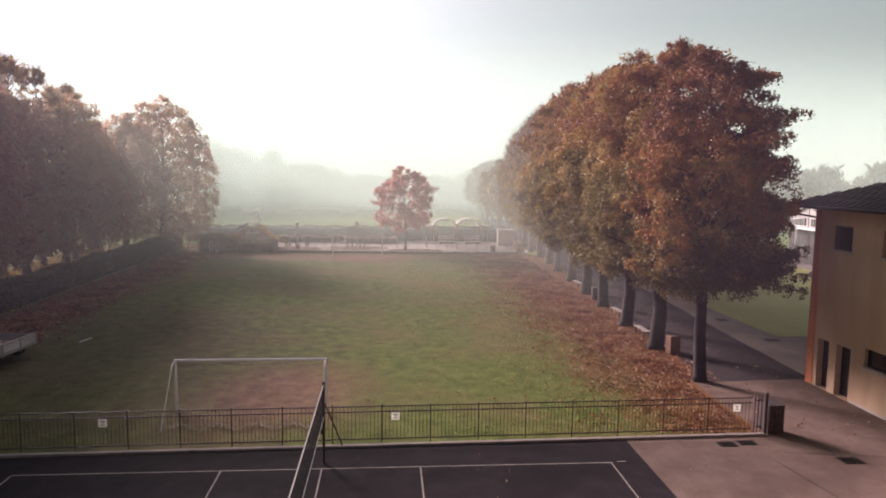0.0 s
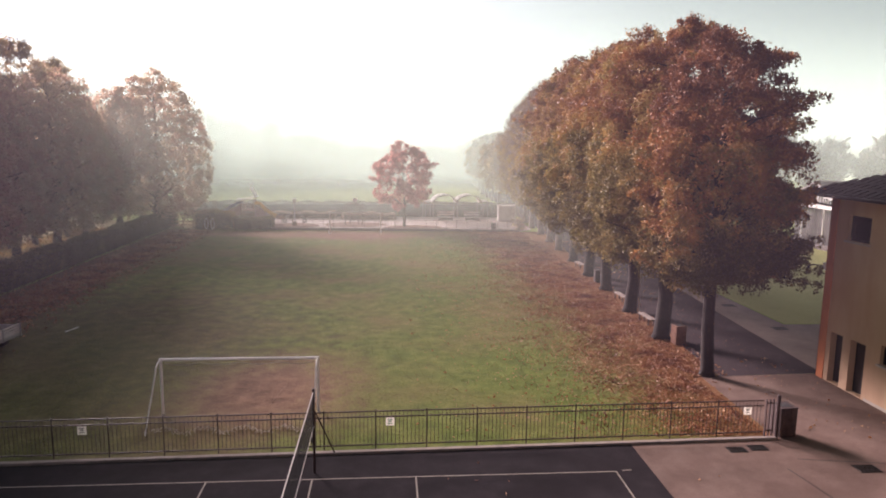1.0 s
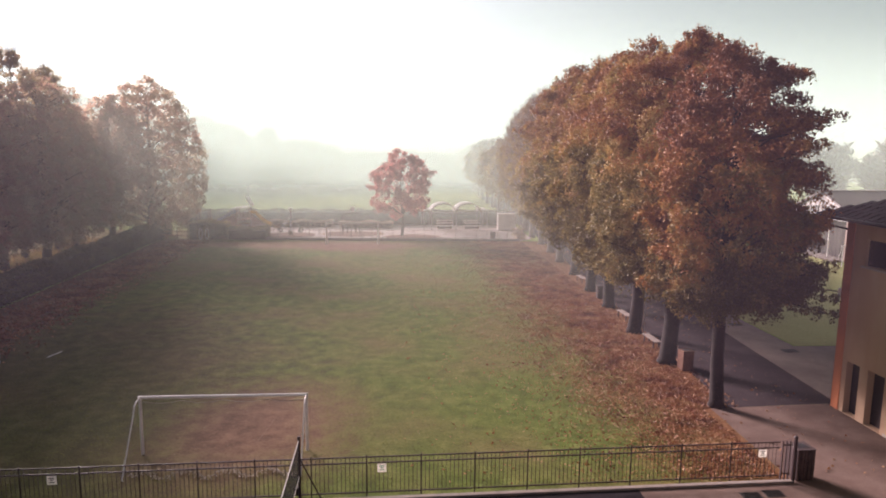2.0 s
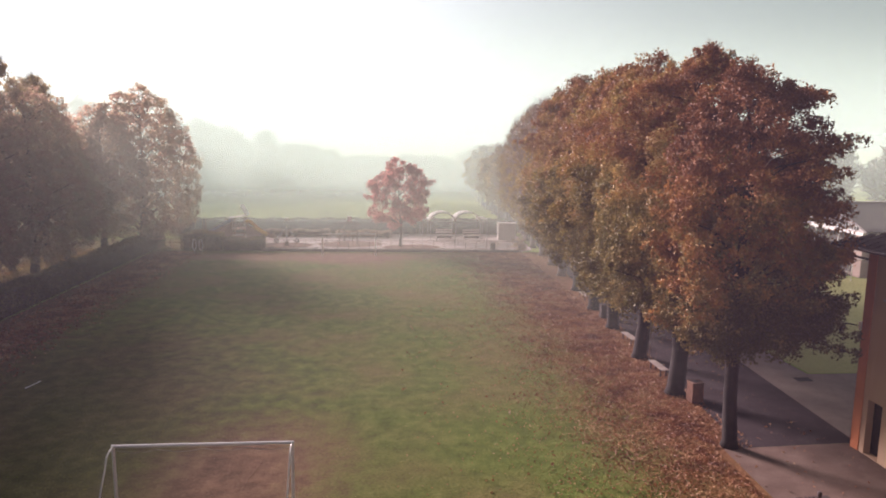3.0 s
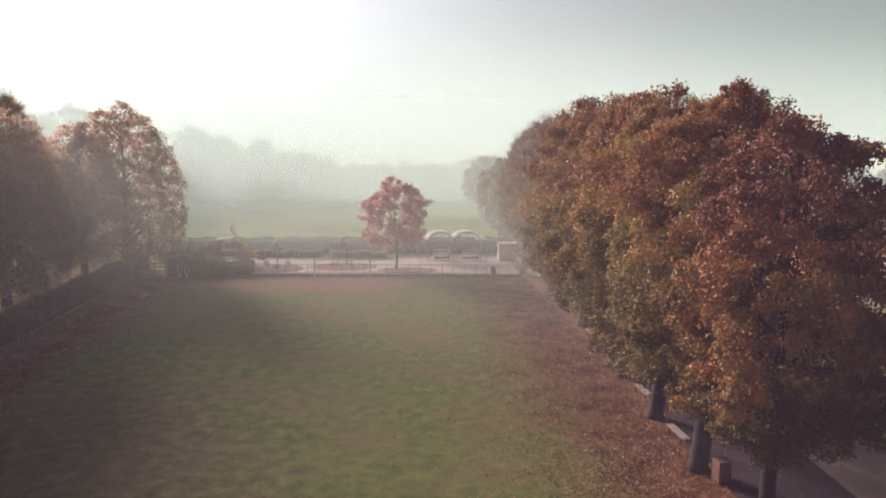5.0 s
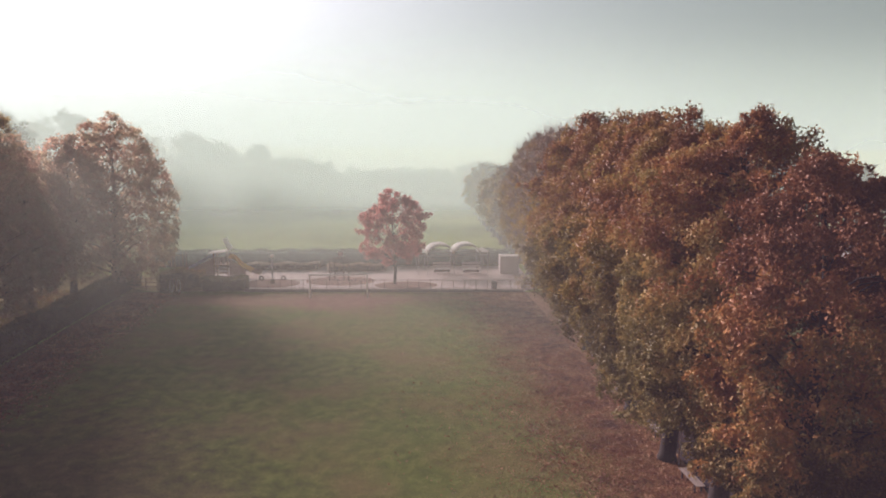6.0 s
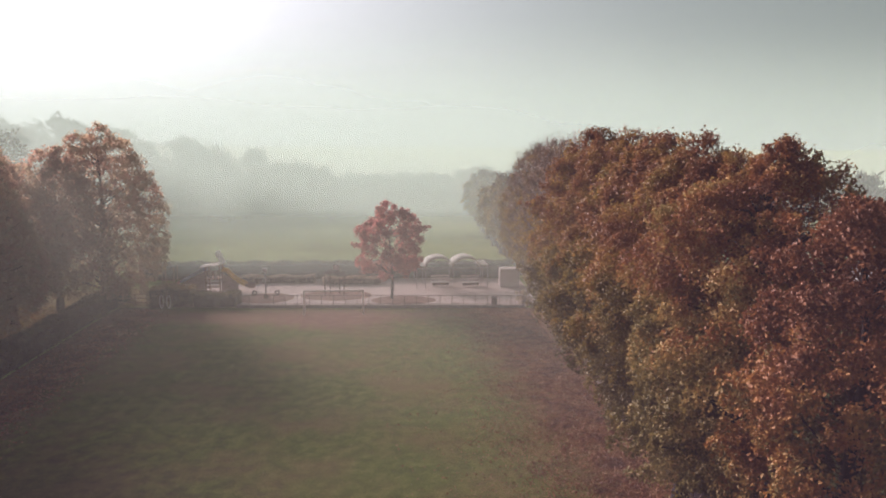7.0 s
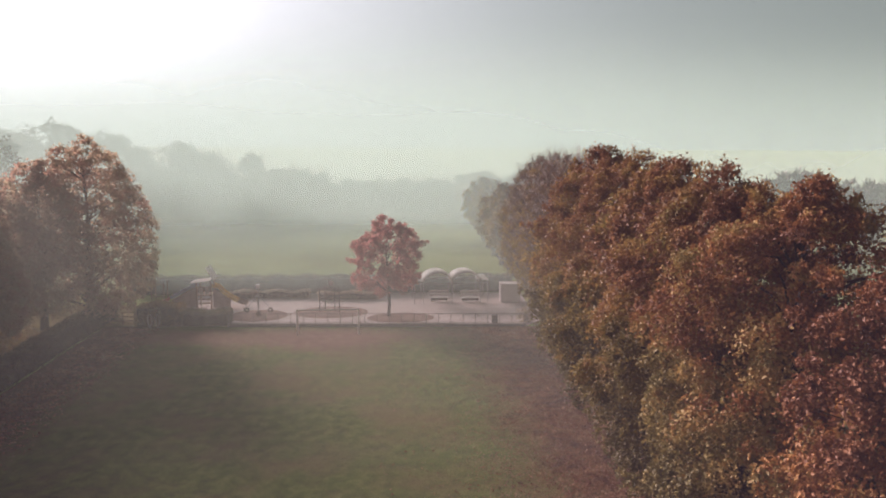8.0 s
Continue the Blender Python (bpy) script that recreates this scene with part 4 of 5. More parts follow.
        vb = [bm.verts.new((x, y, za - 0.06)) for x, y in lo]
        for i in range(4):
            j = (i + 1) % 4
            bm.faces.new((vl[i], vl[j], vh[j], vh[i]))
            bm.faces.new((vb[i], vb[j], vl[j], vl[i]))
    roof = part("roof", bm, M_ROOF, root, "dark tiled hipped roof")
    rng = random.Random(3)
    tile = mesh_of("tile", slab(-0.02, 0.46, -0.14, 0.14, 0.0, 0.035, 0.008), M_ROOF)
    ang = -math.degrees(math.atan2(rise, hx))
    for k in range(0, 12):
        for i in range(24):
            f = k / rows
            y = yb - 0.3 - hx * f - i * 0.42 - (k % 2) * 0.15
            t = part("tile", tile, M_ROOF, roof)
            t.matrix_basis = pose(xa + hx * f + 0.01, y, TOP + 0.115 + rise * f + rng.uniform(0, 0.012), 0, ang, 0)
    # gutter and downpipe
    part("gutter", chain(bmesh.new(), [(xa - 0.05, ya, TOP + 0.04), (xa - 0.05, yb + 0.05, TOP + 0.04)], 0.07, 8), M_GUTTER, root)
    part("gutter", chain(bmesh.new(), [(xa, yb + 0.05, TOP + 0.04), (xb, yb + 0.05, TOP + 0.04)], 0.07, 8), M_GUTTER, root)
    part("downpipe", chain(bmesh.new(), [(xa - 0.02, yb + 0.02, TOP), (xa + 0.02, yb - 0.02, TOP - 0.16), (xa + 0.16, yb - 0.12, TOP - 0.30), (X0 + 0.16, Y1 + 0.14, TOP - 0.46), (X0 + 0.22, Y1 + 0.10, TOP - 0.6), (X0 + 0.22, Y1 + 0.10, 0.1)], 0.045, 8), M_GUTTER, root)
    lamp = part("bracket_lamp", rod(bmesh.new(), (X0 - 0.02, Y1 + 0.05, 4.75), (X0 - 0.3, Y1 + 0.45, 4.75), 0.025), M_GUTTER, root)
    part("lamp_box", slab(X0 - 0.1, X0 + 0.05, Y1 + 0.031, Y1 + 0.14, 4.6, 4.9, 0.02), M_WHITE, lamp)
    part("lamp_head", chain(bmesh.new(), [(X0 - 0.3, Y1 + 0.45, 4.75), (X0 - 0.42, Y1 + 0.55, 4.7), (X0 - 0.48, Y1 + 0.6, 4.5), (X0 - 0.4, Y1 + 0.6, 4.35)], [0.03, 0.04, 0.06, 0.09], 8), M_GUTTER, lamp)
    return root


house()


# ---- sports hall beyond the lawn ----
def hall():
    root = empty("sports_hall", pose(44.2, 41.1, 0, 0, 0, -1), "low white hall with a grey gabled roof and a dark porch", "building")
    W, D, BAND, EAVE, RIDGE = 34.0, 9.9, 3.75, 4.25, 6.2
    part("wall", slab(1.2, W, 0.25, 0.5, 0, EAVE), M_GYMWALL, root)
    part("wall", slab(W - 0.3, W, 0.5, D - 0.5, 0, EAVE), M_GYMWALL, root)
    part("wall", slab(1.2, W, D - 0.5, D - 0.25, 0, EAVE), M_GYMWALL, root)
    # the shade inside the porch is put into the dark wall and boards
    porch = part("porch_wall", slab(0.9, 1.19, 1.15, D - 0.1, 0, BAND), M_DOOR, root, "boarded porch wall, its dark colour standing in for the porch's shade")
    for k in range(14):
        part("board", slab(0.875, 0.9, 1.2 + 0.61 * k, 1.77 + 0.61 * k, 0.1, BAND - 0.05), M_DOOR, porch)
    part("porch_ceiling", slab(0.29, 1.19, 0.1, D - 0.1, BAND, BAND + 0.12), M_FASCIA, root)
    part("step", slab(-0.9, 0.87, 1.2, D + 0.4, -0.1, 0.12, 0.02), M_KERB, root, "pale concrete step of the porch")
    part("pier", slab(0.0, 1.1, 0.05, 1.12, 0, BAND, 0.01), M_BRICKISH, root, "brownish stone corner pier")
    for y in (3.65, 7.2):
        part("column", rod(bmesh.new(), (0.12, y, 0.1), (0.12, y, BAND), 0.075, sides=12), M_WHITE, root, "slender white column")
    bm = bmesh.new()
    prof = [(0.05, BAND), (D - 0.05, BAND), (D - 0.05, EAVE + 0.03), (D / 2, RIDGE - 0.03), (0.05, EAVE + 0.03)]
    a = [bm.verts.new((0.0, y, z)) for y, z in prof]
    b = [bm.verts.new((0.28, y, z)) for y, z in prof]
    for k in range(len(prof)):
        m = (k + 1) % len(prof)
        bm.faces.new((a[k], a[m], b[m], b[k]))
    bm.faces.new(a[::-1])
    bm.faces.new(b)
    bmesh.ops.recalc_face_normals(bm, faces=bm.faces)
    part("gable", bm, M_GYMWALL, root, "white rendered gable")
    part("beam", slab(-0.06, -0.003, 0.05, D - 0.05, BAND - 0.02, BAND + 0.24), M_WHITE, root, "white edge beam over the porch")
    part("gable_post", slab(-0.03, -0.003, D / 2 - 0.04, D / 2 + 0.04, BAND + 0.25, RIDGE - 0.1), M_GUTTER, root, "thin grey joint strip")
    for k in range(5):
        h = 0.36 + 0.10 * k
        for y in (0.75 + 0.78 * k, D - 0.75 - 0.62 - 0.78 * k):
            w = part("window", slab(-0.015, -0.003, y, y + 0.62, 4.13, 4.13 + h), M_GLASS, root)
            part("frame", slab(-0.04, -0.016, y + 0.28, y + 0.33, 4.13, 4.13 + h), M_WHITE, w)
            part("sill", slab(-0.05, -0.016, y - 0.04, y + 0.66, 4.08, 4.13), M_WHITE, w)
    for side in (1, -1):
        bm = bmesh.new()
        y0, y1 = (-0.6, D / 2) if side == 1 else (D + 0.6, D / 2)
        z0 = EAVE + 0.04 - 0.6 * (RIDGE - EAVE) / (D / 2)
        q = [(y0, z0), (y1, RIDGE), (y1, RIDGE + 0.16), (y0, z0 + 0.16)]
        a = [bm.verts.new((-0.25, y, z)) for y, z in q]
        b = [bm.verts.new((W + 0.4, y, z)) for y, z in q]
        for k in range(4):
            m = (k + 1) % 4
            bm.faces.new((a[k], a[m], b[m], b[k]))
        bm.faces.new(a[::-1])
        bm.faces.new(b)
        bmesh.ops.recalc_face_normals(bm, faces=bm.faces)
        part("roof", bm, M_GYMROOF, root)
    part("ridge_cap", slab(-0.25, W + 0.4, D / 2 - 0.14, D / 2 + 0.14, RIDGE + 0.15, RIDGE + 0.20), M_FASCIA, root)
    part("gutter", chain(bmesh.new(), [(-0.25, -0.66, EAVE - 0.12), (W + 0.4, -0.66, EAVE - 0.12)], 0.07, 8), M_GUTTER, root)
    part("downpipe", chain(bmesh.new(), [(1.3, -0.62, EAVE - 0.16), (1.3, 0.1, EAVE - 0.5), (1.3, 0.18, 0.05)], 0.05, 8), M_GUTTER, root)
    return root


hall()
small = football_goal(3.0, 1.9, -0.9, -0.3, 0.04)
small.matrix_basis = pose(42.6, 40.0, 0, 0, 0, -4)
tagged(small, "small white goal frame on the side lawn", "goal", "football goals")


# ---- trees ----
def place(kinds, spots, label, group):
    """Plants copies of the given trees at (kind, x, y, turn, scale)."""
    used = set()
    for k, x, y, turn, s in spots:
        src = kinds[k]
        m = pose(x, y, 0, 0, 0, turn)
        if k in used:
            t = copy_thing(src, m)
        else:
            used.add(k)
            t = src
            t.matrix_basis = m
        t.scale = (s, s, s)
        tagged(t, label[k], "tree", group)


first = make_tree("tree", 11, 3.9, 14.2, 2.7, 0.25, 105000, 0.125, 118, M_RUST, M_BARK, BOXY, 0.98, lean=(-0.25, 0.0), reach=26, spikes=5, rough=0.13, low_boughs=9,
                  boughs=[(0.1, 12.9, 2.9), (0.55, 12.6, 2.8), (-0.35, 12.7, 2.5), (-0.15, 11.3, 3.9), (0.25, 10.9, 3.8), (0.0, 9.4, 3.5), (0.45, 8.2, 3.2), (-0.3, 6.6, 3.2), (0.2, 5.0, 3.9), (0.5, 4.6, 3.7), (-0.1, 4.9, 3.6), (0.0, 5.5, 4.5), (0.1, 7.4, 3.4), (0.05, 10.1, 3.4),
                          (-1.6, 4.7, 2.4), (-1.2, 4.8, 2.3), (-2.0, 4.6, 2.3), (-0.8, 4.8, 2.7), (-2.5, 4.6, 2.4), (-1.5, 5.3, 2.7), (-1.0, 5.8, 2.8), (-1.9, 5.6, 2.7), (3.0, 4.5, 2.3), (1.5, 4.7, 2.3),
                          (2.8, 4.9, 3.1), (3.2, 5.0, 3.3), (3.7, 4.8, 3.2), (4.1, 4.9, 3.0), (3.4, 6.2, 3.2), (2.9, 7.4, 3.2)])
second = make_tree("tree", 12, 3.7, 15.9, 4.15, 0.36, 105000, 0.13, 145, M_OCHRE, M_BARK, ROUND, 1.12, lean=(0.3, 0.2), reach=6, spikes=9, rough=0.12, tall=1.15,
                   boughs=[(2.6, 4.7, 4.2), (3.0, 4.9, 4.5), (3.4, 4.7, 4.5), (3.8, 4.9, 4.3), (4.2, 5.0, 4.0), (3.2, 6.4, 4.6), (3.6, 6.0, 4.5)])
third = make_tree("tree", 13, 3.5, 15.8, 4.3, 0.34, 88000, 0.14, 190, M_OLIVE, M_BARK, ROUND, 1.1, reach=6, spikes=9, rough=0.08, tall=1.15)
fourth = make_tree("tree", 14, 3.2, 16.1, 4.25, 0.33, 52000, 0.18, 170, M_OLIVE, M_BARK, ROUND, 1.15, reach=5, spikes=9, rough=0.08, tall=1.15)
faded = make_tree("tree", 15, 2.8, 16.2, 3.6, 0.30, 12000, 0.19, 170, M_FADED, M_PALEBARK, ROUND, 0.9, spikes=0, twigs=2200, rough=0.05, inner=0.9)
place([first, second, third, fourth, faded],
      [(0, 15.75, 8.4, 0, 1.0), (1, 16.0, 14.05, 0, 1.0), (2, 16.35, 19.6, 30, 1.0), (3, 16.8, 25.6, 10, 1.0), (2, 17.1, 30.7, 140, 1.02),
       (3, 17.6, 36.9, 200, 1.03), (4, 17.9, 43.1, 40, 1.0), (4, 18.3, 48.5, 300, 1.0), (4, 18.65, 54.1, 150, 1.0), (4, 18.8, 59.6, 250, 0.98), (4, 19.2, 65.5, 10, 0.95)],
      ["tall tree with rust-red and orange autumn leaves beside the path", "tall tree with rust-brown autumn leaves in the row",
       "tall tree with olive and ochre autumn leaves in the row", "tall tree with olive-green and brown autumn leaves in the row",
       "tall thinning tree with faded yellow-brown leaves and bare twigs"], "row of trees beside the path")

avenue = make_tree("tree", 16, 3.0, 11.5, 3.3, 0.24, 5000, 0.42, 90, M_FADED, M_PALEBARK, TALL, 1.1, spikes=4, twigs=60)
place([avenue], [(0, 19.5 + 0.03 * k * k, 72.5 + 8.0 * k, 47 * k, 1.0 - 0.01 * k) for k in range(9)],
      ["pale misty yellow-brown tree in the far avenue"], "far avenue trees")

shade = make_tree("tree", 21, 1.5, 16.9, 5.35, 0.36, 36000, 0.22, 400, M_SHADY, M_BARK, DOME, 1.0, lean=(0.2, 0.0), spikes=3, rough=0.04)
shade2 = make_tree("tree", 22, 1.9, 15.4, 4.3, 0.32, 16000, 0.25, 190, M_SHADY, M_BARK, BALL, 1.05, spikes=5, rough=0.06)
sparse = make_tree("tree", 23, 4.5, 18.8, 2.9, 0.26, 8000, 0.19, 130, M_GOLD, M_BARK, TALL, 0.7, spikes=8, twigs=420, inner=0.9, rough=0.08)
# trees below y 27 are unseen, added and partly enlarged to shade the pitch
place([shade, shade2, sparse],
      [(0, -22.9, 58.4, 0, 1.0), (1, -26.4, 57.0, 60, 1.0), (1, -27.9, 52.0, 10, 0.92), (0, -27.2, 44.5, 90, 0.94), (1, -28.0, 39.3, 200, 0.98),
       (0, -28.2, 33.0, 200, 0.95), (0, -28.0, 26.5, 300, 1.12), (1, -28.0, 21.0, 320, 1.1), (1, -28.3, 14.0, 120, 1.05), (1, -28.0, 7.0, 20, 1.0), (1, -28.0, 0.5, 80, 1.05),
       (2, -29.8, 46.0, 0, 0.97), (2, -30.5, 40.5, 130, 1.0), (2, -29.0, 50.5, 220, 0.92), (2, -31.0, 35.0, 70, 1.0), (2, -31.0, 29.0, 110, 1.0), (2, -31.5, 24.0, 300, 1.0),
       (2, -30.8, 43.5, 180, 1.0), (2, -30.5, 54.0, 270, 0.9), (2, -31.0, 18.5, 30, 1.0), (2, -31.0, 13.0, 200, 1.0), (2, -30.5, 38.0, 250, 0.97)],
      ["broad rounded tree with brown autumn leaves behind the hedge", "tree with brown autumn leaves behind the hedge",
       "tall sparse tree with bare upright branches and few leaves"], "trees behind the hedge")

lone = make_tree("tree", 31, 2.1, 9.7, 3.1, 0.14, 15000, 0.205, 80, M_WINE, M_BARK, CROWN, 0.85, reach=6, spikes=5, rough=0.10)
place([lone], [(0, 4.06, 60.5, 170, 1.0)], ["small spreading tree with wine-red leaves in the playground"], "")

# ---- hedges ----
hedge("hedge", -23.4, -21.7, 6.0, 61.5, 1.55, 41, 26000, 0.14, "long dark clipped hedge along the pitch")
hedge("hedge", -14.8, -10.6, 57.5, 59.4, 1.1, 42, 6000, 0.12, "square clipped hedge at the playground corner")
hedge("hedge", -18.8, -14.85, 57.6, 59.6, 1.75, 46, 6500, 0.13, "taller brownish hedge at the playground corner", M_DRYHEDGE, 0.16)
hedge("hedge", -24.0, 18.0, 71.0, 72.6, 1.75, 43, 16000, 0.16, "long clipped hedge behind the playground")
hedge("hedge", -13.0, -4.5, 68.6, 69.5, 0.7, 44, 3500, 0.14, "low clipped hedge in a playground bed, coloured pale as if sunlit", M_PALEHEDGE, group="low hedges")
hedge("hedge", -3.4, 3.0, 67.6, 68.4, 0.7, 45, 3000, 0.14, "low clipped hedge in a playground bed, coloured pale as if sunlit", M_PALEHEDGE, group="low hedges")


# ---- far woods ----
def woods(name, seed, spots, leaf_size, per, mat, label):
    """A far belt of trees: clumps of coarse foliage on trunks, one sheet of stuff."""
    rng = np.random.default_rng(seed)
    allpos, alldir = [], []
    bm = bmesh.new()
    for x, y, top, radius in spots:
        low = top * 0.04
        c = clump_centres(rng, 40, low, top, radius, BALL, 0.6, 0.12)
        w = rng.integers(0, len(c), per)
        off = rng.normal(0, 1, (per, 3))
        off /= np.linalg.norm(off, axis=1)[:, None]
        p = c[w] + off * (radius * 0.30 * rng.uniform(0.3, 1.0, per))[:, None]
        allpos.append(p + np.array([x, y, 0]))
        alldir.append(off)
        rod(bm, (x, y, -0.2), (x, y, top * 0.7), 0.22, 0.06, 5)
    me = leaf_mesh(name, np.concatenate(allpos), np.concatenate(alldir), leaf_size, rng, mat, 0.7)
    root = empty(name, Matrix(), label, "woods", kind="stuff")
    part("trunks", bm, M_PALEBARK, root)
    part("foliage", me, mat, root)
    return root


rng = random.Random(8)
belt = []
for k in range(64):
    x = -104 + k * 2.2 + rng.uniform(-1.2, 1.2)
    y = 130 + rng.uniform(0, 24) + max(0.0, x + 10) * 0.5
    top = float(np.interp(x, [-100, -56, -49, -40, -29, -19, -9, 0, 8, 16, 40], [19, 18.0, 15.0, 14.0, 12.6, 10.2, 8.0, 7.2, 7.8, 6.6, 8.5])) * (y + 12) / 152 * rng.uniform(0.92, 1.0)
    belt.append((x, y, top, max(3.0, top * rng.uniform(0.34, 0.46))))
woods("woods", 51, belt, 0.7, 1700, M_WOODS, "misty belt of far trees beyond the meadow")
left_belt = [(-62 + rng.uniform(-5, 5), 70 + 6 * k, 15 + rng.uniform(-2, 2), 5) for k in range(9)]
woods("woods", 52, left_belt, 0.7, 700, M_WOODS, "misty trees beyond the left of the meadow")
bare = [(34 + 5.2 * k + rng.uniform(-2, 2), 98 + rng.uniform(0, 14), rng.uniform(9.5, 12.5), rng.uniform(3.5, 5.0)) for k in range(20)]


def bare_woods(seed, spots):
    """Leafless trees: each a short stem that opens into a fan of rising branches and fine twigs."""
    rng = np.random.default_rng(seed)
    bm = bmesh.new()
    pos, way = [], []
    for x, y, top, radius in spots:
        foot = Vector((x, y, -0.2))
        fork = Vector((x, y, top * 0.10))
        rod(bm, foot, fork, 0.26, 0.2, 6)
        for k in range(15):
            a = k * 2.4 + rng.uniform(-0.3, 0.3)
            q = radius * rng.uniform(0.1, 1.0)
            tip = Vector((x + q * math.cos(a), y + q * math.sin(a), top * (1.0 - 0.28 * (q / radius) ** 2) * rng.uniform(0.86, 1.0)))
            start = foot.lerp(fork, rng.uniform(0.7, 1.0))
            knee = start.lerp(tip, 0.45) + Vector((0.12 * (tip.x - x), 0.12 * (tip.y - y), 0))
            chain(bm, [start, knee, tip], [0.10, 0.06, 0.02], 4)
            n = 170
            f = rng.uniform(0.0, 1.0, n)[:, None] ** 0.8
            line = (1 - f) ** 2 * np.array(start) + 2 * f * (1 - f) * np.array(knee) + f ** 2 * np.array(tip)
            d = np.array((tip - knee).normalized()) * 1.1 + rng.normal(0, 0.5, (n, 3)) + np.array([0, 0, 0.2])
            d /= np.linalg.norm(d, axis=1)[:, None]
            pos.append(line + rng.normal(0, 0.35, (n, 3)))
            way.append(d)
    root = empty("woods", Matrix(), "pale leafless trees behind the sports hall", "woods", kind="stuff")
    part("trunks", bm, M_PALEBARK, root)
    part("twigs", leaf_mesh("twigs", np.concatenate(pos), np.concatenate(way), 1.4, rng, M_TWIGS, 0.045), M_TWIGS, root)
    return root


bare_woods(53, bare)


def far_barn():
    root = empty("barn", pose(17.5, 158.0, 0), "small pale barn far off in the mist beyond the meadow", "building")
    part("wall", slab(0, 5.6, 0, 4.0, -0.3, 2.6), M_WHITE, root)
    bm = bmesh.new()
    prof = [(-0.4, 2.55), (2.0, 3.9), (4.4, 2.55), (4.4, 2.45), (2.0, 3.75), (-0.4, 2.45)]
    a = [bm.verts.new((-0.3, y, z)) for y, z in prof]
    b = [bm.verts.new((5.9, y, z)) for y, z in prof]
    for k in range(6):
        m = (k + 1) % 6
        bm.faces.new((a[k], a[m], b[m], b[k]))
    bmesh.ops.recalc_face_normals(bm, faces=bm.faces)
    part("roof", bm, M_FASCIA, root, "pale sheet roof")
    part("door", slab(2.1, 3.5, -0.03, -0.005, -0.2, 2.0), M_GYMROOF, root, "grey door")
    return root


far_barn()


# ---- street furniture by the trees ----
def litter_bin(w, d, h, mat, label):
    """A square bin: four slatted sides on a base, a lid with a dark plate in place of a slot."""
    root = empty("litter_bin", Matrix(), label, "bin", "litter bins")
    part("liner", slab(-w / 2 + 0.035, w / 2 - 0.035, -d / 2 + 0.035, d / 2 - 0.035, 0.06, h - 0.08, 0.01), M_BIN, root)
    for side in (-1, 1):
        for k in range(5):
            f = (k + 0.5) / 5 - 0.5
            x, y = side * (w / 2 - 0.015), side * (d / 2 - 0.015)
            part("slat", slab(f * w - w * 0.085, f * w + w * 0.085, y - 0.014, y + 0.014, 0.04, h - 0.03, 0.006), mat, root)
            part("slat", slab(x - 0.014, x + 0.014, f * (d - 0.07) - d * 0.07, f * (d - 0.07) + d * 0.07, 0.04, h - 0.03, 0.006), mat, root)
    part("top", slab(-w / 2 - 0.01, w / 2 + 0.01, -d / 2 - 0.01, d / 2 + 0.01, h - 0.029, h, 0.008), mat, root)
    # closed plate, dark to show the shade inside a slot
    part("opening", slab(-w * 0.3, w * 0.3, -d * 0.3, d * 0.3, h + 0.001, h + 0.006), M_BIN, root)
    part("foot", slab(-w * 0.4, w * 0.4, -d * 0.4, d * 0.4, 0, 0.059), M_BIN, root)
    return root


litter_bin(0.56, 0.5, 0.95, M_BROWNBIN, "square brown slatted litter bin beneath a tree").matrix_basis = pose(16.45, 13.0, 0, 0, 0, 8)
litter_bin(0.62, 0.6, 1.05, M_DARKBIN, "dark square litter bin at the fence end").matrix_basis = pose(15.55, 2.35, 0, 0, 0, 4)
litter_bin(0.42, 0.42, 0.9, M_DARKBIN, "small dark litter bin between the trees").matrix_basis = pose(17.0, 28.2, 0)
litter_bin(0.5, 0.5, 0.95, M_DARKBIN, "dark litter bin at the playground kerb").matrix_basis = pose(13.85, 56.6, 0)


def park_bench():
    root = empty("park_bench", Matrix(), "pale slatted wooden bench beneath the trees", "bench", "park benches")
    for k in range(4):
        part("seat_slat", slab(-0.20 + 0.105 * k, -0.12 + 0.105 * k, -0.85, 0.85, 0.38, 0.41, 0.006), M_BENCH, root)
    for y in (-0.6, 0.6):
        part("leg", slab(-0.17, -0.11, y - 0.03, y + 0.03, 0, 0.34, 0.006), M_IRON, root)
        part("leg", slab(0.11, 0.17, y - 0.03, y + 0.03, 0, 0.34, 0.006), M_IRON, root)
        part("bearer", slab(-0.2, 0.2, y - 0.03, y + 0.03, 0.341, 0.379), M_IRON, root)
    return root


bench = park_bench()
bench.matrix_basis = pose(16.35, 17.0, 0, 0, 0, 2)
copy_thing(bench, pose(16.75, 22.4, 0, 0, 0, 3))
copy_thing(bench, pose(17.3, 33.8, 0, 0, 0, 3))
pole = empty("sign_pole", pose(16.65, 19.0, 0), "thin grey steel pole beside a tree", "pole")
part("pole", rod(bmesh.new(), (0, 0, 0), (0, 0, 3.4), 0.035), M_STEEL, pole)


def manhole(x, y, w, d):
    root = empty("drain_cover", pose(x, y, 0.006), "dark cast-iron drain cover in the paving", "drain cover", "drain covers")
    part("rim", slab(-w / 2, w / 2, -d / 2, d / 2, 0.0, 0.008), M_MANHOLE, root)
    for k in range(5):
        yy = -d * 0.4 + d * 0.2 * k
        part("bar", slab(-w * 0.42, w * 0.42, yy - 0.02, yy + 0.02, 0.0081, 0.018), M_MANHOLE, root)
    return root


for x, y, w, d in ((16.75, -0.25, 0.7, 0.5), (13.4, 1.25, 0.6, 0.4), (14.15, 1.35, 0.6, 0.4), (23.2, 15.6, 0.8, 0.6), (23.0, 20.9, 0.8, 0.6)):
    manhole(x, y, w, d)


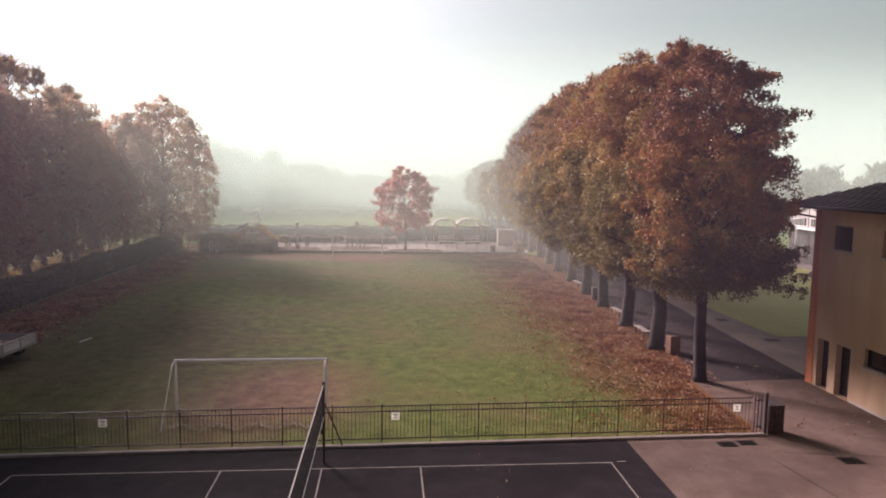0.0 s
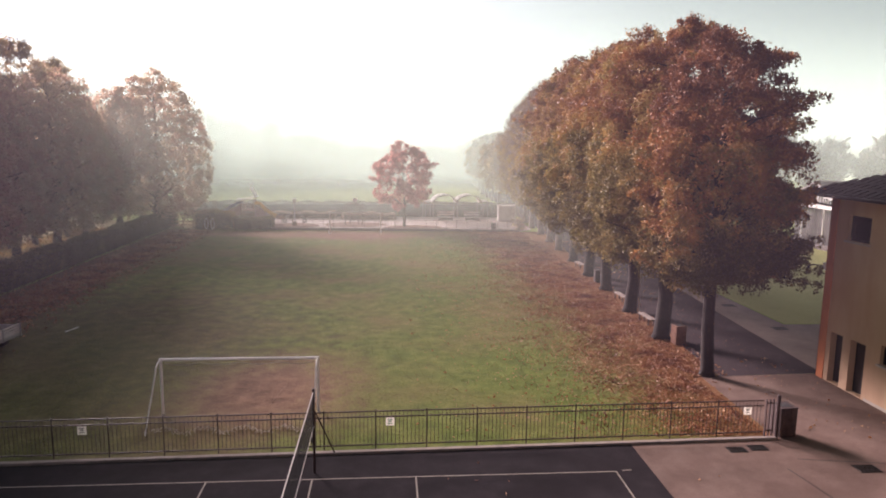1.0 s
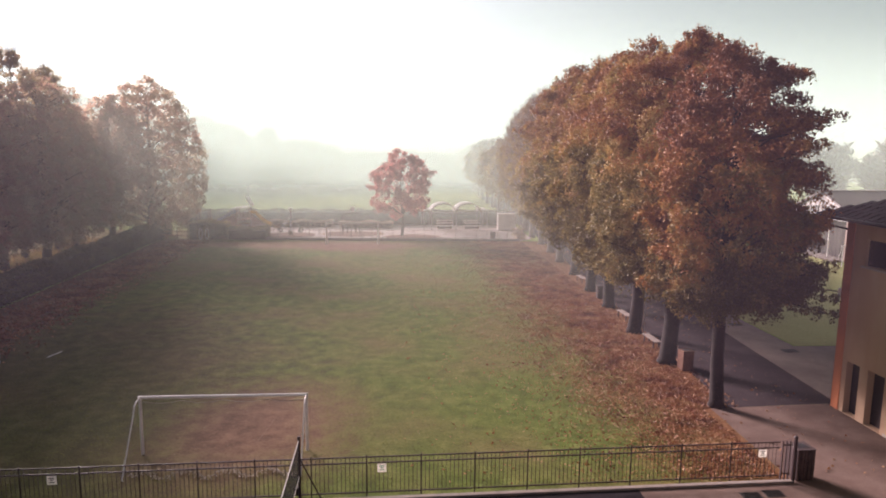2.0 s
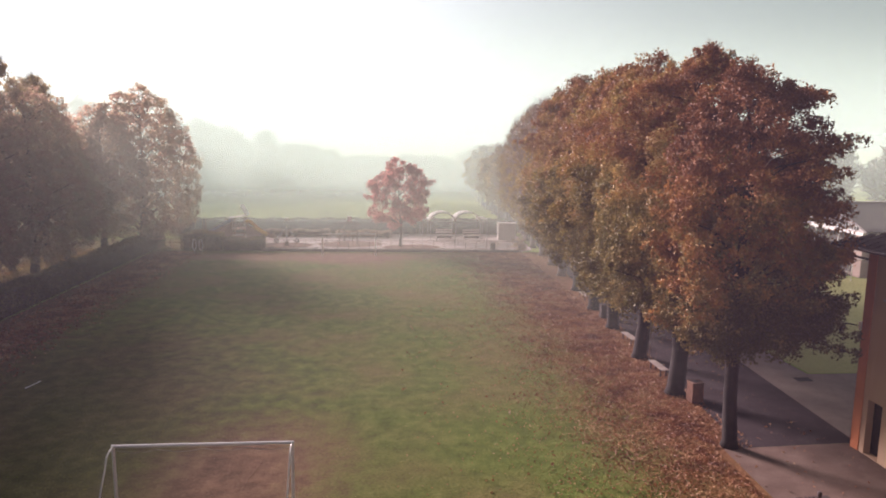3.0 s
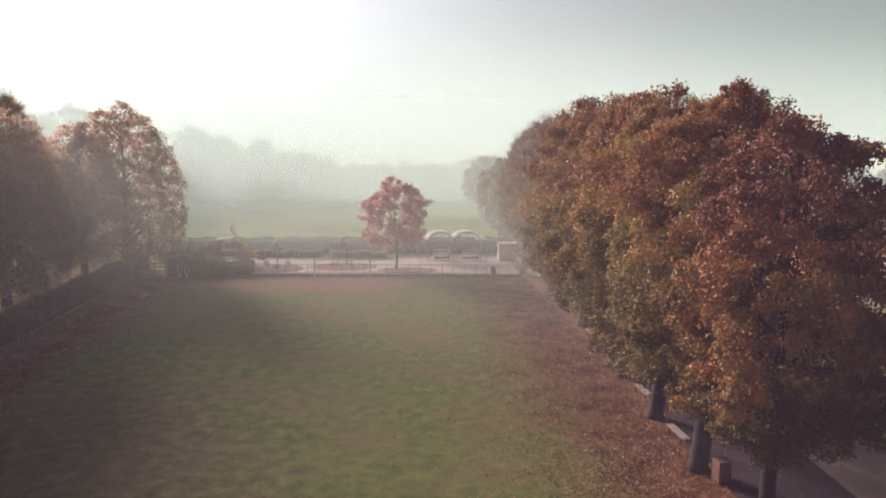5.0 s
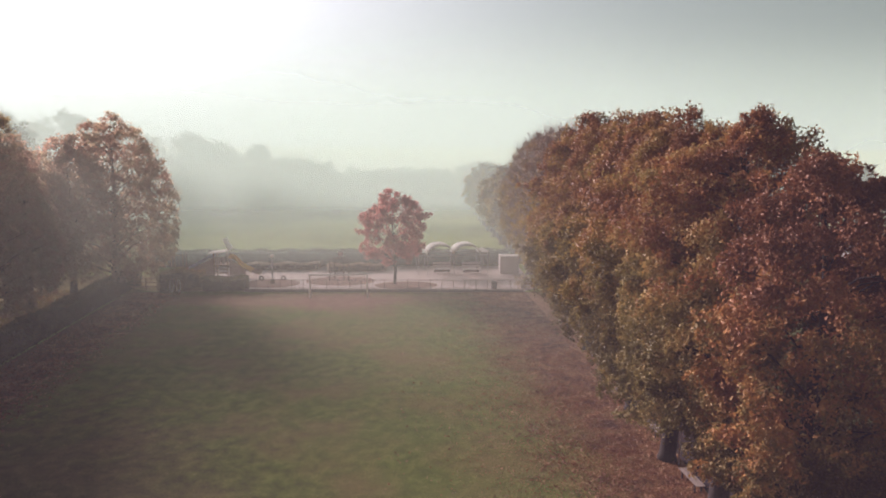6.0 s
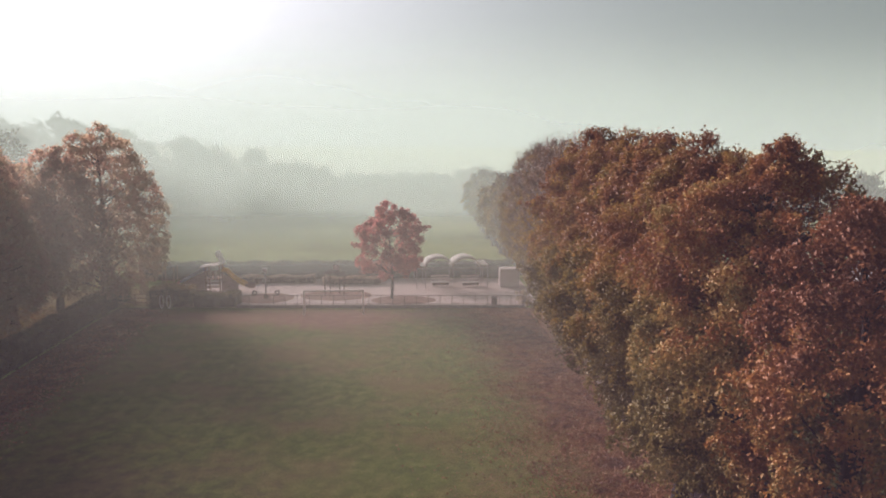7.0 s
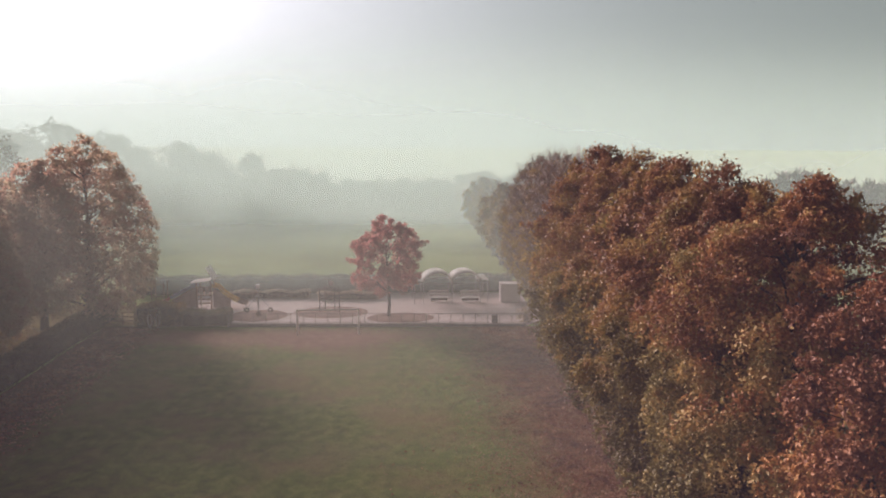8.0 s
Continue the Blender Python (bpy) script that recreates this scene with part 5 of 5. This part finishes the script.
# ---- playground ----
def rail_fence(length, step):
    root = empty("playground_fence", Matrix(), "low grey metal railing along the playground kerb", "fence")
    count = round(length / step)
    me = mesh_of("post", rod(bmesh.new(), (0, 0, 0.27), (0, 0, 1.22), 0.03), M_RAIL)
    thin = mesh_of("bar", rod(bmesh.new(), (0, 0, 0.38), (0, 0, 1.16), 0.007, sides=4), M_RAIL)
    for k in range(count + 1):
        part("post", me, M_RAIL, root).location.x = length * k / count
    for k in range(count * 6):
        if k % 6:
            part("bar", thin, M_RAIL, root).location.x = length * k / (count * 6)
    for z in (0.38, 1.18):
        part("rail", rod(bmesh.new(), (0, 0, z), (length, 0, z), 0.022), M_RAIL, root)
    return root


rail_fence((PB - PA).length - 0.3, 1.14).matrix_basis = pose(PA.x + 0.1, PA.y, 0, 0, 0, PANG)


def pergola():
    root = empty("pergola", pose(6.75, 65.2, 0.02, 0, 0, 3), "double-arched pale canopy shelter on thin posts", "pergola")
    for x in (0.0, 0.95, 3.95, 6.95, 7.75):
        for y in (0.0, 2.9):
            part("post", slab(x - 0.04, x + 0.04, y - 0.04, y + 0.04, 0, 2.2 if 0.5 < x < 7.2 else 2.45, 0.006), M_STEEL, root)
    for x0 in (0.95, 3.95):
        bm = bmesh.new()
        rows = []
        for k in range(17):
            a = math.pi * k / 16
            c, s = math.cos(a), math.sin(a)
            rows.append([bm.verts.new((x0 + 1.5 - r * c, y, 2.2 + (r - 1.5 + 1.02) * s)) for r, y in ((1.5, -0.1), (1.5, 3.0), (1.54, 3.0), (1.54, -0.1))])
        for p, q in zip(rows, rows[1:]):
            for i in range(4):
                j = (i + 1) % 4
                bm.faces.new((p[i], p[j], q[j], q[i]))
        bmesh.ops.recalc_face_normals(bm, faces=bm.faces)
        part("canopy", smooth(mesh_of("canopy", bm, M_CANOPY)), M_CANOPY, root)
        for y in (-0.13, 3.03):
            pts = [(x0 + 1.5 - 1.52 * math.cos(math.pi * k / 14), y, 2.2 + 1.04 * math.sin(math.pi * k / 14)) for k in range(15)]
            part("arch", chain(bmesh.new(), pts, 0.03, 6), M_FASCIA, root)
    part("side_panel", slab(-0.05, 0.9, -0.1, 3.0, 2.46, 2.50), M_CANOPY, root)
    part("side_panel", slab(7.0, 7.8, -0.1, 3.0, 2.46, 2.50), M_CANOPY, root)
    for y in (0, 2.9):
        part("beam", slab(0.0, 7.75, y - 0.03, y + 0.03, 2.11, 2.19), M_STEEL, root)
    return root


pergola()


def shelter_bench():
    root = empty("slatted_bench", Matrix(), "pale slatted bench with a high backrest under the canopy", "bench", "shelter benches")
    for z in (0.68, 0.98):
        part("back_slat", slab(-1.02, 1.02, 0.22, 0.26, z, z + 0.17, 0.008), M_TABLE, root)
    for k in range(3):
        part("seat_slat", slab(-1.02, 1.02, -0.30 + 0.16 * k, -0.16 + 0.16 * k, 0.43, 0.47, 0.008), M_TABLE, root)
    for x in (-0.75, 0.75):
        part("upright", slab(x - 0.035, x + 0.035, 0.261, 0.32, 0, 1.12, 0.006), M_DARKWOOD, root)
        part("leg", slab(x - 0.035, x + 0.035, -0.26, -0.20, 0, 0.36, 0.006), M_DARKWOOD, root)
        part("bearer", slab(x - 0.035, x + 0.035, -0.28, 0.26, 0.361, 0.429), M_DARKWOOD, root)
    part("front_board", slab(-0.9, 0.9, -0.19, -0.17, 0.10, 0.35, 0.006), M_DARKWOOD, root)
    return root


bench = shelter_bench()
bench.matrix_basis = pose(9.4, 66.6, 0.02, 0, 0, 2)
copy_thing(bench, pose(12.7, 66.4, 0.02, 0, 0, 3))

shed = empty("storage_box", pose(15.85, 65.6, 0.02, 0, 0, -3), "pale grey metal storage box beside the playground", "shed")
part("body", slab(0, 2.1, 0, 1.4, 0, 1.92, 0.03), M_SHED, shed)
part("lid", slab(-0.05, 2.15, -0.05, 1.45, 1.925, 2.0, 0.02), M_FASCIA, shed)
for x in (0.06, 1.07):
    d = part("door", slab(x, x + 0.97, -0.03, -0.002, 0.08, 1.85, 0.008), M_SHED, shed)
    part("handle", slab(x + 0.8, x + 0.84, -0.06, -0.031, 0.9, 1.1), M_STEEL, d)


def slide_tower():
    root = empty("slide_tower", pose(-14.4, 65.0, 0.02), "playground tower with blue and yellow slides and a tilted pale roof", "playground tower")
    for x in (-0.7, 0.7):
        for y in (-0.7, 0.7):
            part("post", slab(x - 0.06, x + 0.06, y - 0.06, y + 0.06, 0, 2.75, 0.01), M_WOOD, root)
    part("platform", slab(-0.8, 0.8, -0.8, 0.8, 1.35, 1.45), M_WOOD, root)
    for z in (0.5, 0.9, 1.75, 2.1):
        part("board", slab(-0.62, 0.62, -0.78, -0.765, z, z + 0.16, 0.004), M_WOOD, root)
    part("side_panel", slab(-0.5, -0.05, -0.80, -0.785, 1.5, 2.2, 0.01), M_FASCIA, root)
    part("side_panel", slab(0.15, 0.5, -0.80, -0.785, 1.5, 2.3, 0.01), M_FASCIA, root)
    p = part("roof_panel", slab(-1.25, 0.55, -0.95, 0.95, 0.0, 0.07, 0.02), M_CANOPY, root)
    p.matrix_basis = pose(0, 0, 2.76, 0, -6, 0)
    p = part("roof_panel", slab(-0.6, 0.75, -0.9, 0.9, 0.0, 0.07, 0.02), M_WHITE, root)
    p.matrix_basis = pose(0.6, 0, 3.6, 0, 62, 0)

    def chute(name, pts, w, mat):
        bm = bmesh.new()
        rows = []
        for x, z in pts:
            rows.append([bm.verts.new((x, y, z + dz)) for y, dz in ((-w, 0.24), (-w + 0.06, 0.24), (-w + 0.1, 0.0), (w - 0.1, 0.0), (w - 0.06, 0.24), (w, 0.24), (w, -0.06), (-w, -0.06))])
        for a, b in zip(rows, rows[1:]):
            for i in range(8):
                j = (i + 1) % 8
                bm.faces.new((a[i], a[j], b[j], b[i]))
        bm.faces.new(rows[0])
        bm.faces.new(rows[-1][::-1])
        bmesh.ops.recalc_face_normals(bm, faces=bm.faces)
        return part(name, bm, mat, root)

    chute("slide", [(-0.8, 2.25), (-1.2, 2.2), (-2.9, 1.2), (-3.4, 1.0)], 0.5, M_BLUE)
    chute("slide_end", [(-3.4, 1.0), (-3.9, 0.6), (-4.4, 0.5)], 0.51, M_RED)
    chute("slide", [(0.8, 2.2), (1.3, 2.1), (2.0, 1.35), (2.6, 0.95), (3.2, 0.62)], 0.5, M_YELLOW)
    chute("slide_end", [(3.2, 0.62), (3.7, 0.42), (4.1, 0.40)], 0.51, M_WOOD)
    for name, pts in (("skirt", [(-0.75, 0.0), (-3.3, 0.0), (-3.3, 0.85), (-0.85, 2.1)]), ("skirt", [(0.75, 0.0), (2.5, 0.0), (2.5, 0.85), (0.85, 2.05)])):
        bm = bmesh.new()
        a = [bm.verts.new((x, -0.30, z)) for x, z in pts]
        b = [bm.verts.new((x, -0.25, z)) for x, z in pts]
        for k in range(4):
            m = (k + 1) % 4
            bm.faces.new((a[k], a[m], b[m], b[k]))
        bm.faces.new(a)
        bm.faces.new(b[::-1])
        bmesh.ops.recalc_face_normals(bm, faces=bm.faces)
        part(name, bm, M_BOARD, root, "pale weathered board beneath the slide")
    for x, z in ((-3.0, 1.1), (-4.2, 0.45), (2.4, 1.0), (3.9, 0.36)):
        part("slide_leg", rod(bmesh.new(), (x, 0, 0), (x, 0, z), 0.035), M_STEEL, root)
    return root


slide_tower()


def climbing_frame():
    root = empty("climbing_frame", pose(-19.6, 64.6, 0.02), "wooden climbing frame with a sloping net beside the hedge", "climbing frame")
    for x in (0, 1.2):
        for y in (0, 1.2):
            part("post", rod(bmesh.new(), (x, y, 0), (x, y, 2.6), 0.06), M_WOOD, root)
    for z in (1.2, 2.4):
        part("beam", slab(-0.1, 1.3, -0.03, 0.03, z, z + 0.08), M_WOOD, root)
    part("ramp", rod(bmesh.new(), (0, 0, 2.4), (-2.2, 0, 0.6), 0.05), M_WOOD, root)
    part("ramp", rod(bmesh.new(), (0, 1.2, 2.4), (-2.2, 1.2, 0.6), 0.05), M_WOOD, root)
    for k in range(5):
        f = (k + 0.5) / 5
        part("rung", rod(bmesh.new(), (-2.2 * f, 0, 2.4 - 1.8 * f), (-2.2 * f, 1.2, 2.4 - 1.8 * f), 0.03), M_WOOD, root)
    part("post", rod(bmesh.new(), (-2.2, 0, 0), (-2.2, 0, 0.7), 0.05), M_WOOD, root)
    part("post", rod(bmesh.new(), (-2.2, 1.2, 0), (-2.2, 1.2, 0.7), 0.05), M_WOOD, root)
    return root


climbing_frame()


def tyre_ring(R, r):
    bm = bmesh.new()
    rows = []
    for i in range(20):
        a = 2 * math.pi * i / 20
        rows.append([bm.verts.new(((R + r * math.cos(b)) * math.cos(a), r * 0.9 * math.sin(b), (R + r * math.cos(b)) * math.sin(a)))
                     for b in [2 * math.pi * k / 8 for k in range(8)]])
    for i in range(20):
        p, q = rows[i], rows[(i + 1) % 20]
        for k in range(8):
            bm.faces.new((p[k], p[(k + 1) % 8], q[(k + 1) % 8], q[k]))
    bmesh.ops.recalc_face_normals(bm, faces=bm.faces)
    return smooth(mesh_of("tyre", bm, M_RUBBER))


gate_fence = empty("paling_fence", pose(-22.4, 58.4, 0.0), "short weathered post-and-rail fence beside the corner hedge", "fence")
for x in (0.0, 1.1, 2.2, 3.3):
    part("post", slab(x - 0.05, x + 0.05, -0.05, 0.05, 0, 1.25, 0.01), M_WOOD, gate_fence)
for z in (0.35, 0.75, 1.12):
    part("rail", slab(-0.05, 3.35, -0.085, -0.051, z, z + 0.09, 0.006), M_WOOD, gate_fence)


def hoop():
    bm = bmesh.new()
    pts = [(0.17 * math.cos(a), 0, 0.62 + 0.60 * math.sin(a)) for a in [math.pi * (k / 12 * 2 - 0.5) for k in range(13)]]
    chain(bm, pts[:-1] + [(pts[-1][0] + 0.01, 0, pts[-1][2] + 0.01)], 0.055, 8)
    return smooth(mesh_of("hoop", bm, M_WHITE))


me = hoop()
for x in (-17.45, -16.8):
    ob = new("hoop", me)
    ob.matrix_basis = pose(x, 57.35, 0.05, -10, 0, 12)
    tagged(ob, "pale oval hoop leaning against the corner hedge", "hoop", "pale hoops")

shrub = make_tree("shrub", 61, 0.15, 1.5, 0.75, 0.04, 1500, 0.11, 26, M_SHADY, M_PALEBARK, BALL, 0.3, spikes=3, twigs=40)
shrub.matrix_basis = pose(16.9, 57.3, 0.02)
tagged(shrub, "small twiggy brown shrub at the playground fence end", "shrub")

swing = empty("tyre_swing", pose(-8.5, 61.2, 0.03), "rotating tyre swing with two tyres hung from a tall post", "swing")
part("post", rod(bmesh.new(), (0, 0, 0), (0, 0, 3.0), 0.09, 0.07), M_STEEL, swing)
part("cap", slab(-0.2, 0.2, -0.12, 0.12, 2.7, 3.05, 0.03), M_WHITE, swing)
part("base", slab(-0.22, 0.22, -0.22, 0.22, 0, 0.45, 0.03), M_WOOD, swing)
for s in (-1, 1):
    part("arm", rod(bmesh.new(), (0.1 * s, 0, 2.0), (0.95 * s, 0, 0.9), 0.03), M_STEEL, swing)
    t = part("tyre", tyre_ring(0.19, 0.07), M_RUBBER, swing)
    t.location = (1.12 * s, 0, 0.56)

tower = empty("play_tower", pose(-2.75, 62.3, 0.03), "slender four-post play tower with a pale panel", "playground tower")
for x in (0, 0.5, 1.45, 1.95):
    part("post", rod(bmesh.new(), (x, 0.5 if 0 < x < 1.9 else 0, 0), (x, 0.5 if 0 < x < 1.9 else 0, 2.5), 0.055), M_DARKWOOD, tower)
part("beam", slab(-0.1, 2.05, -0.05, 0.05, 2.3, 2.4), M_DARKWOOD, tower)
part("beam", slab(0.4, 1.55, 0.45, 0.55, 2.3, 2.4), M_DARKWOOD, tower)
part("panel", slab(0.85, 1.35, 0.4, 0.46, 2.55, 3.05, 0.02), M_WHITE, tower)
part("panel_post", rod(bmesh.new(), (1.1, 0.5, 2.3), (1.1, 0.5, 3.0), 0.03), M_STEEL, tower)
for k in range(5):
    part("rung", rod(bmesh.new(), (0, 0, 0.4 + 0.35 * k), (0.5, 0.5, 0.4 + 0.35 * k), 0.02), M_STEEL, tower)


# ---- loose leaves and grass ----
def scatter_leaves():
    rng = np.random.default_rng(77)
    n = 160000
    x = 16.8 - np.abs(rng.normal(0, 1, n)) * 3.3
    y = rng.uniform(2.3, 57.0, n)
    keep = (x > 4.0) & (x < 15.3 + 0.03 * (y - 8) + 0.9 * (rng.uniform(0, 1, n) ** 3) * 3)
    keep &= ~((y < 8.2) & (x > 15.0))
    clump = np.sin(x * 1.7 + 2 * np.sin(y * 0.6)) * np.cos(y * 1.1) * 0.35 + 0.65
    keep &= rng.uniform(0, 1, n) < clump
    pos = np.stack([x, y, rng.uniform(0.015, 0.05, n)], 1)[keep]
    d = rng.normal(0, 1, pos.shape)
    d[:, 2] = np.abs(d[:, 2]) * 0.15
    me = leaf_mesh("fallen_leaves", pos, d * 2.0, 0.072, rng, M_FALLEN, 0.75, 0.18)
    tagged(new("fallen_leaves", me), "scattered rust and tan fallen leaves beneath the trees", "leaves", kind="stuff")
    n = 17000
    x = -19.6 + rng.normal(0, 1.1, n) + 1.6 * rng.uniform(0, 1, n)
    y = rng.uniform(8, 57, n)
    pos = np.stack([x, y, rng.uniform(0.015, 0.05, n)], 1)[(x > -21.5) & (x < -13)]
    d = rng.normal(0, 1, pos.shape)
    d[:, 2] = np.abs(d[:, 2]) * 0.15
    tagged(new("fallen_leaves", leaf_mesh("fallen_leaves", pos, d * 2.0, 0.14, rng, M_FALLEN, 0.75, 0.18)),
           "pale fallen leaves gathered beside the long hedge", "leaves", kind="stuff")
    n = 14000
    x, y = rng.uniform(-31, -23.5, n), rng.uniform(4, 58, n)
    pos = np.stack([x, y, rng.uniform(0.02, 0.22, n) * (0.4 + 0.6 * np.sin(x * 1.3 + y * 0.7) ** 2)], 1)
    d = rng.normal(0, 1, pos.shape)
    d[:, 2] = np.abs(d[:, 2]) * 0.6
    tagged(new("ground_ivy", leaf_mesh("ground_ivy", pos, d * 1.5, 0.22, rng, M_GOLD, 0.8, 0.2)),
           "low yellowing ivy and leaves on the verge behind the hedge", "leaves", kind="stuff")
    n = 1500
    x, y = 20 - 17 * rng.uniform(0, 1, n) ** 1.3, rng.uniform(-6, 52, n)
    pos = np.stack([x, y, np.full(n, 0.02)], 1)[(y > 2.4) | (rng.uniform(0, 1, n) < 0.12)]
    d = rng.normal(0, 1, pos.shape)
    d[:, 2] = np.abs(d[:, 2]) * 0.12
    tagged(new("fallen_leaves", leaf_mesh("fallen_leaves", pos, d * 2.0, 0.11, rng, M_FALLEN, 0.75, 0.15)),
           "single stray leaves blown over grass and paving", "leaves", kind="stuff")


def scatter_grass():
    rng = np.random.default_rng(78)
    n = 70000
    y = 2.2 + 44 * rng.uniform(0, 1, n) ** 1.3
    x = rng.uniform(-17, 13.5, n)
    bare = ((x + 2.9) / 3.2) ** 2 + ((y - 7.0) / 4.4) ** 2 < rng.uniform(0.5, 1.2, n)
    x, y = x[~bare], y[~bare]
    pos = np.stack([x, y, np.zeros(len(x))], 1)
    d = rng.normal(0, 0.45, pos.shape)
    d[:, 2] = 1.0
    tagged(new("grass_tufts", leaf_mesh("grass_tufts", pos, d, 0.038, rng, M_BLADES, 0.5, 0.1)), "short uneven tufts of pitch grass", "grass", kind="stuff")


scatter_leaves()
scatter_grass()
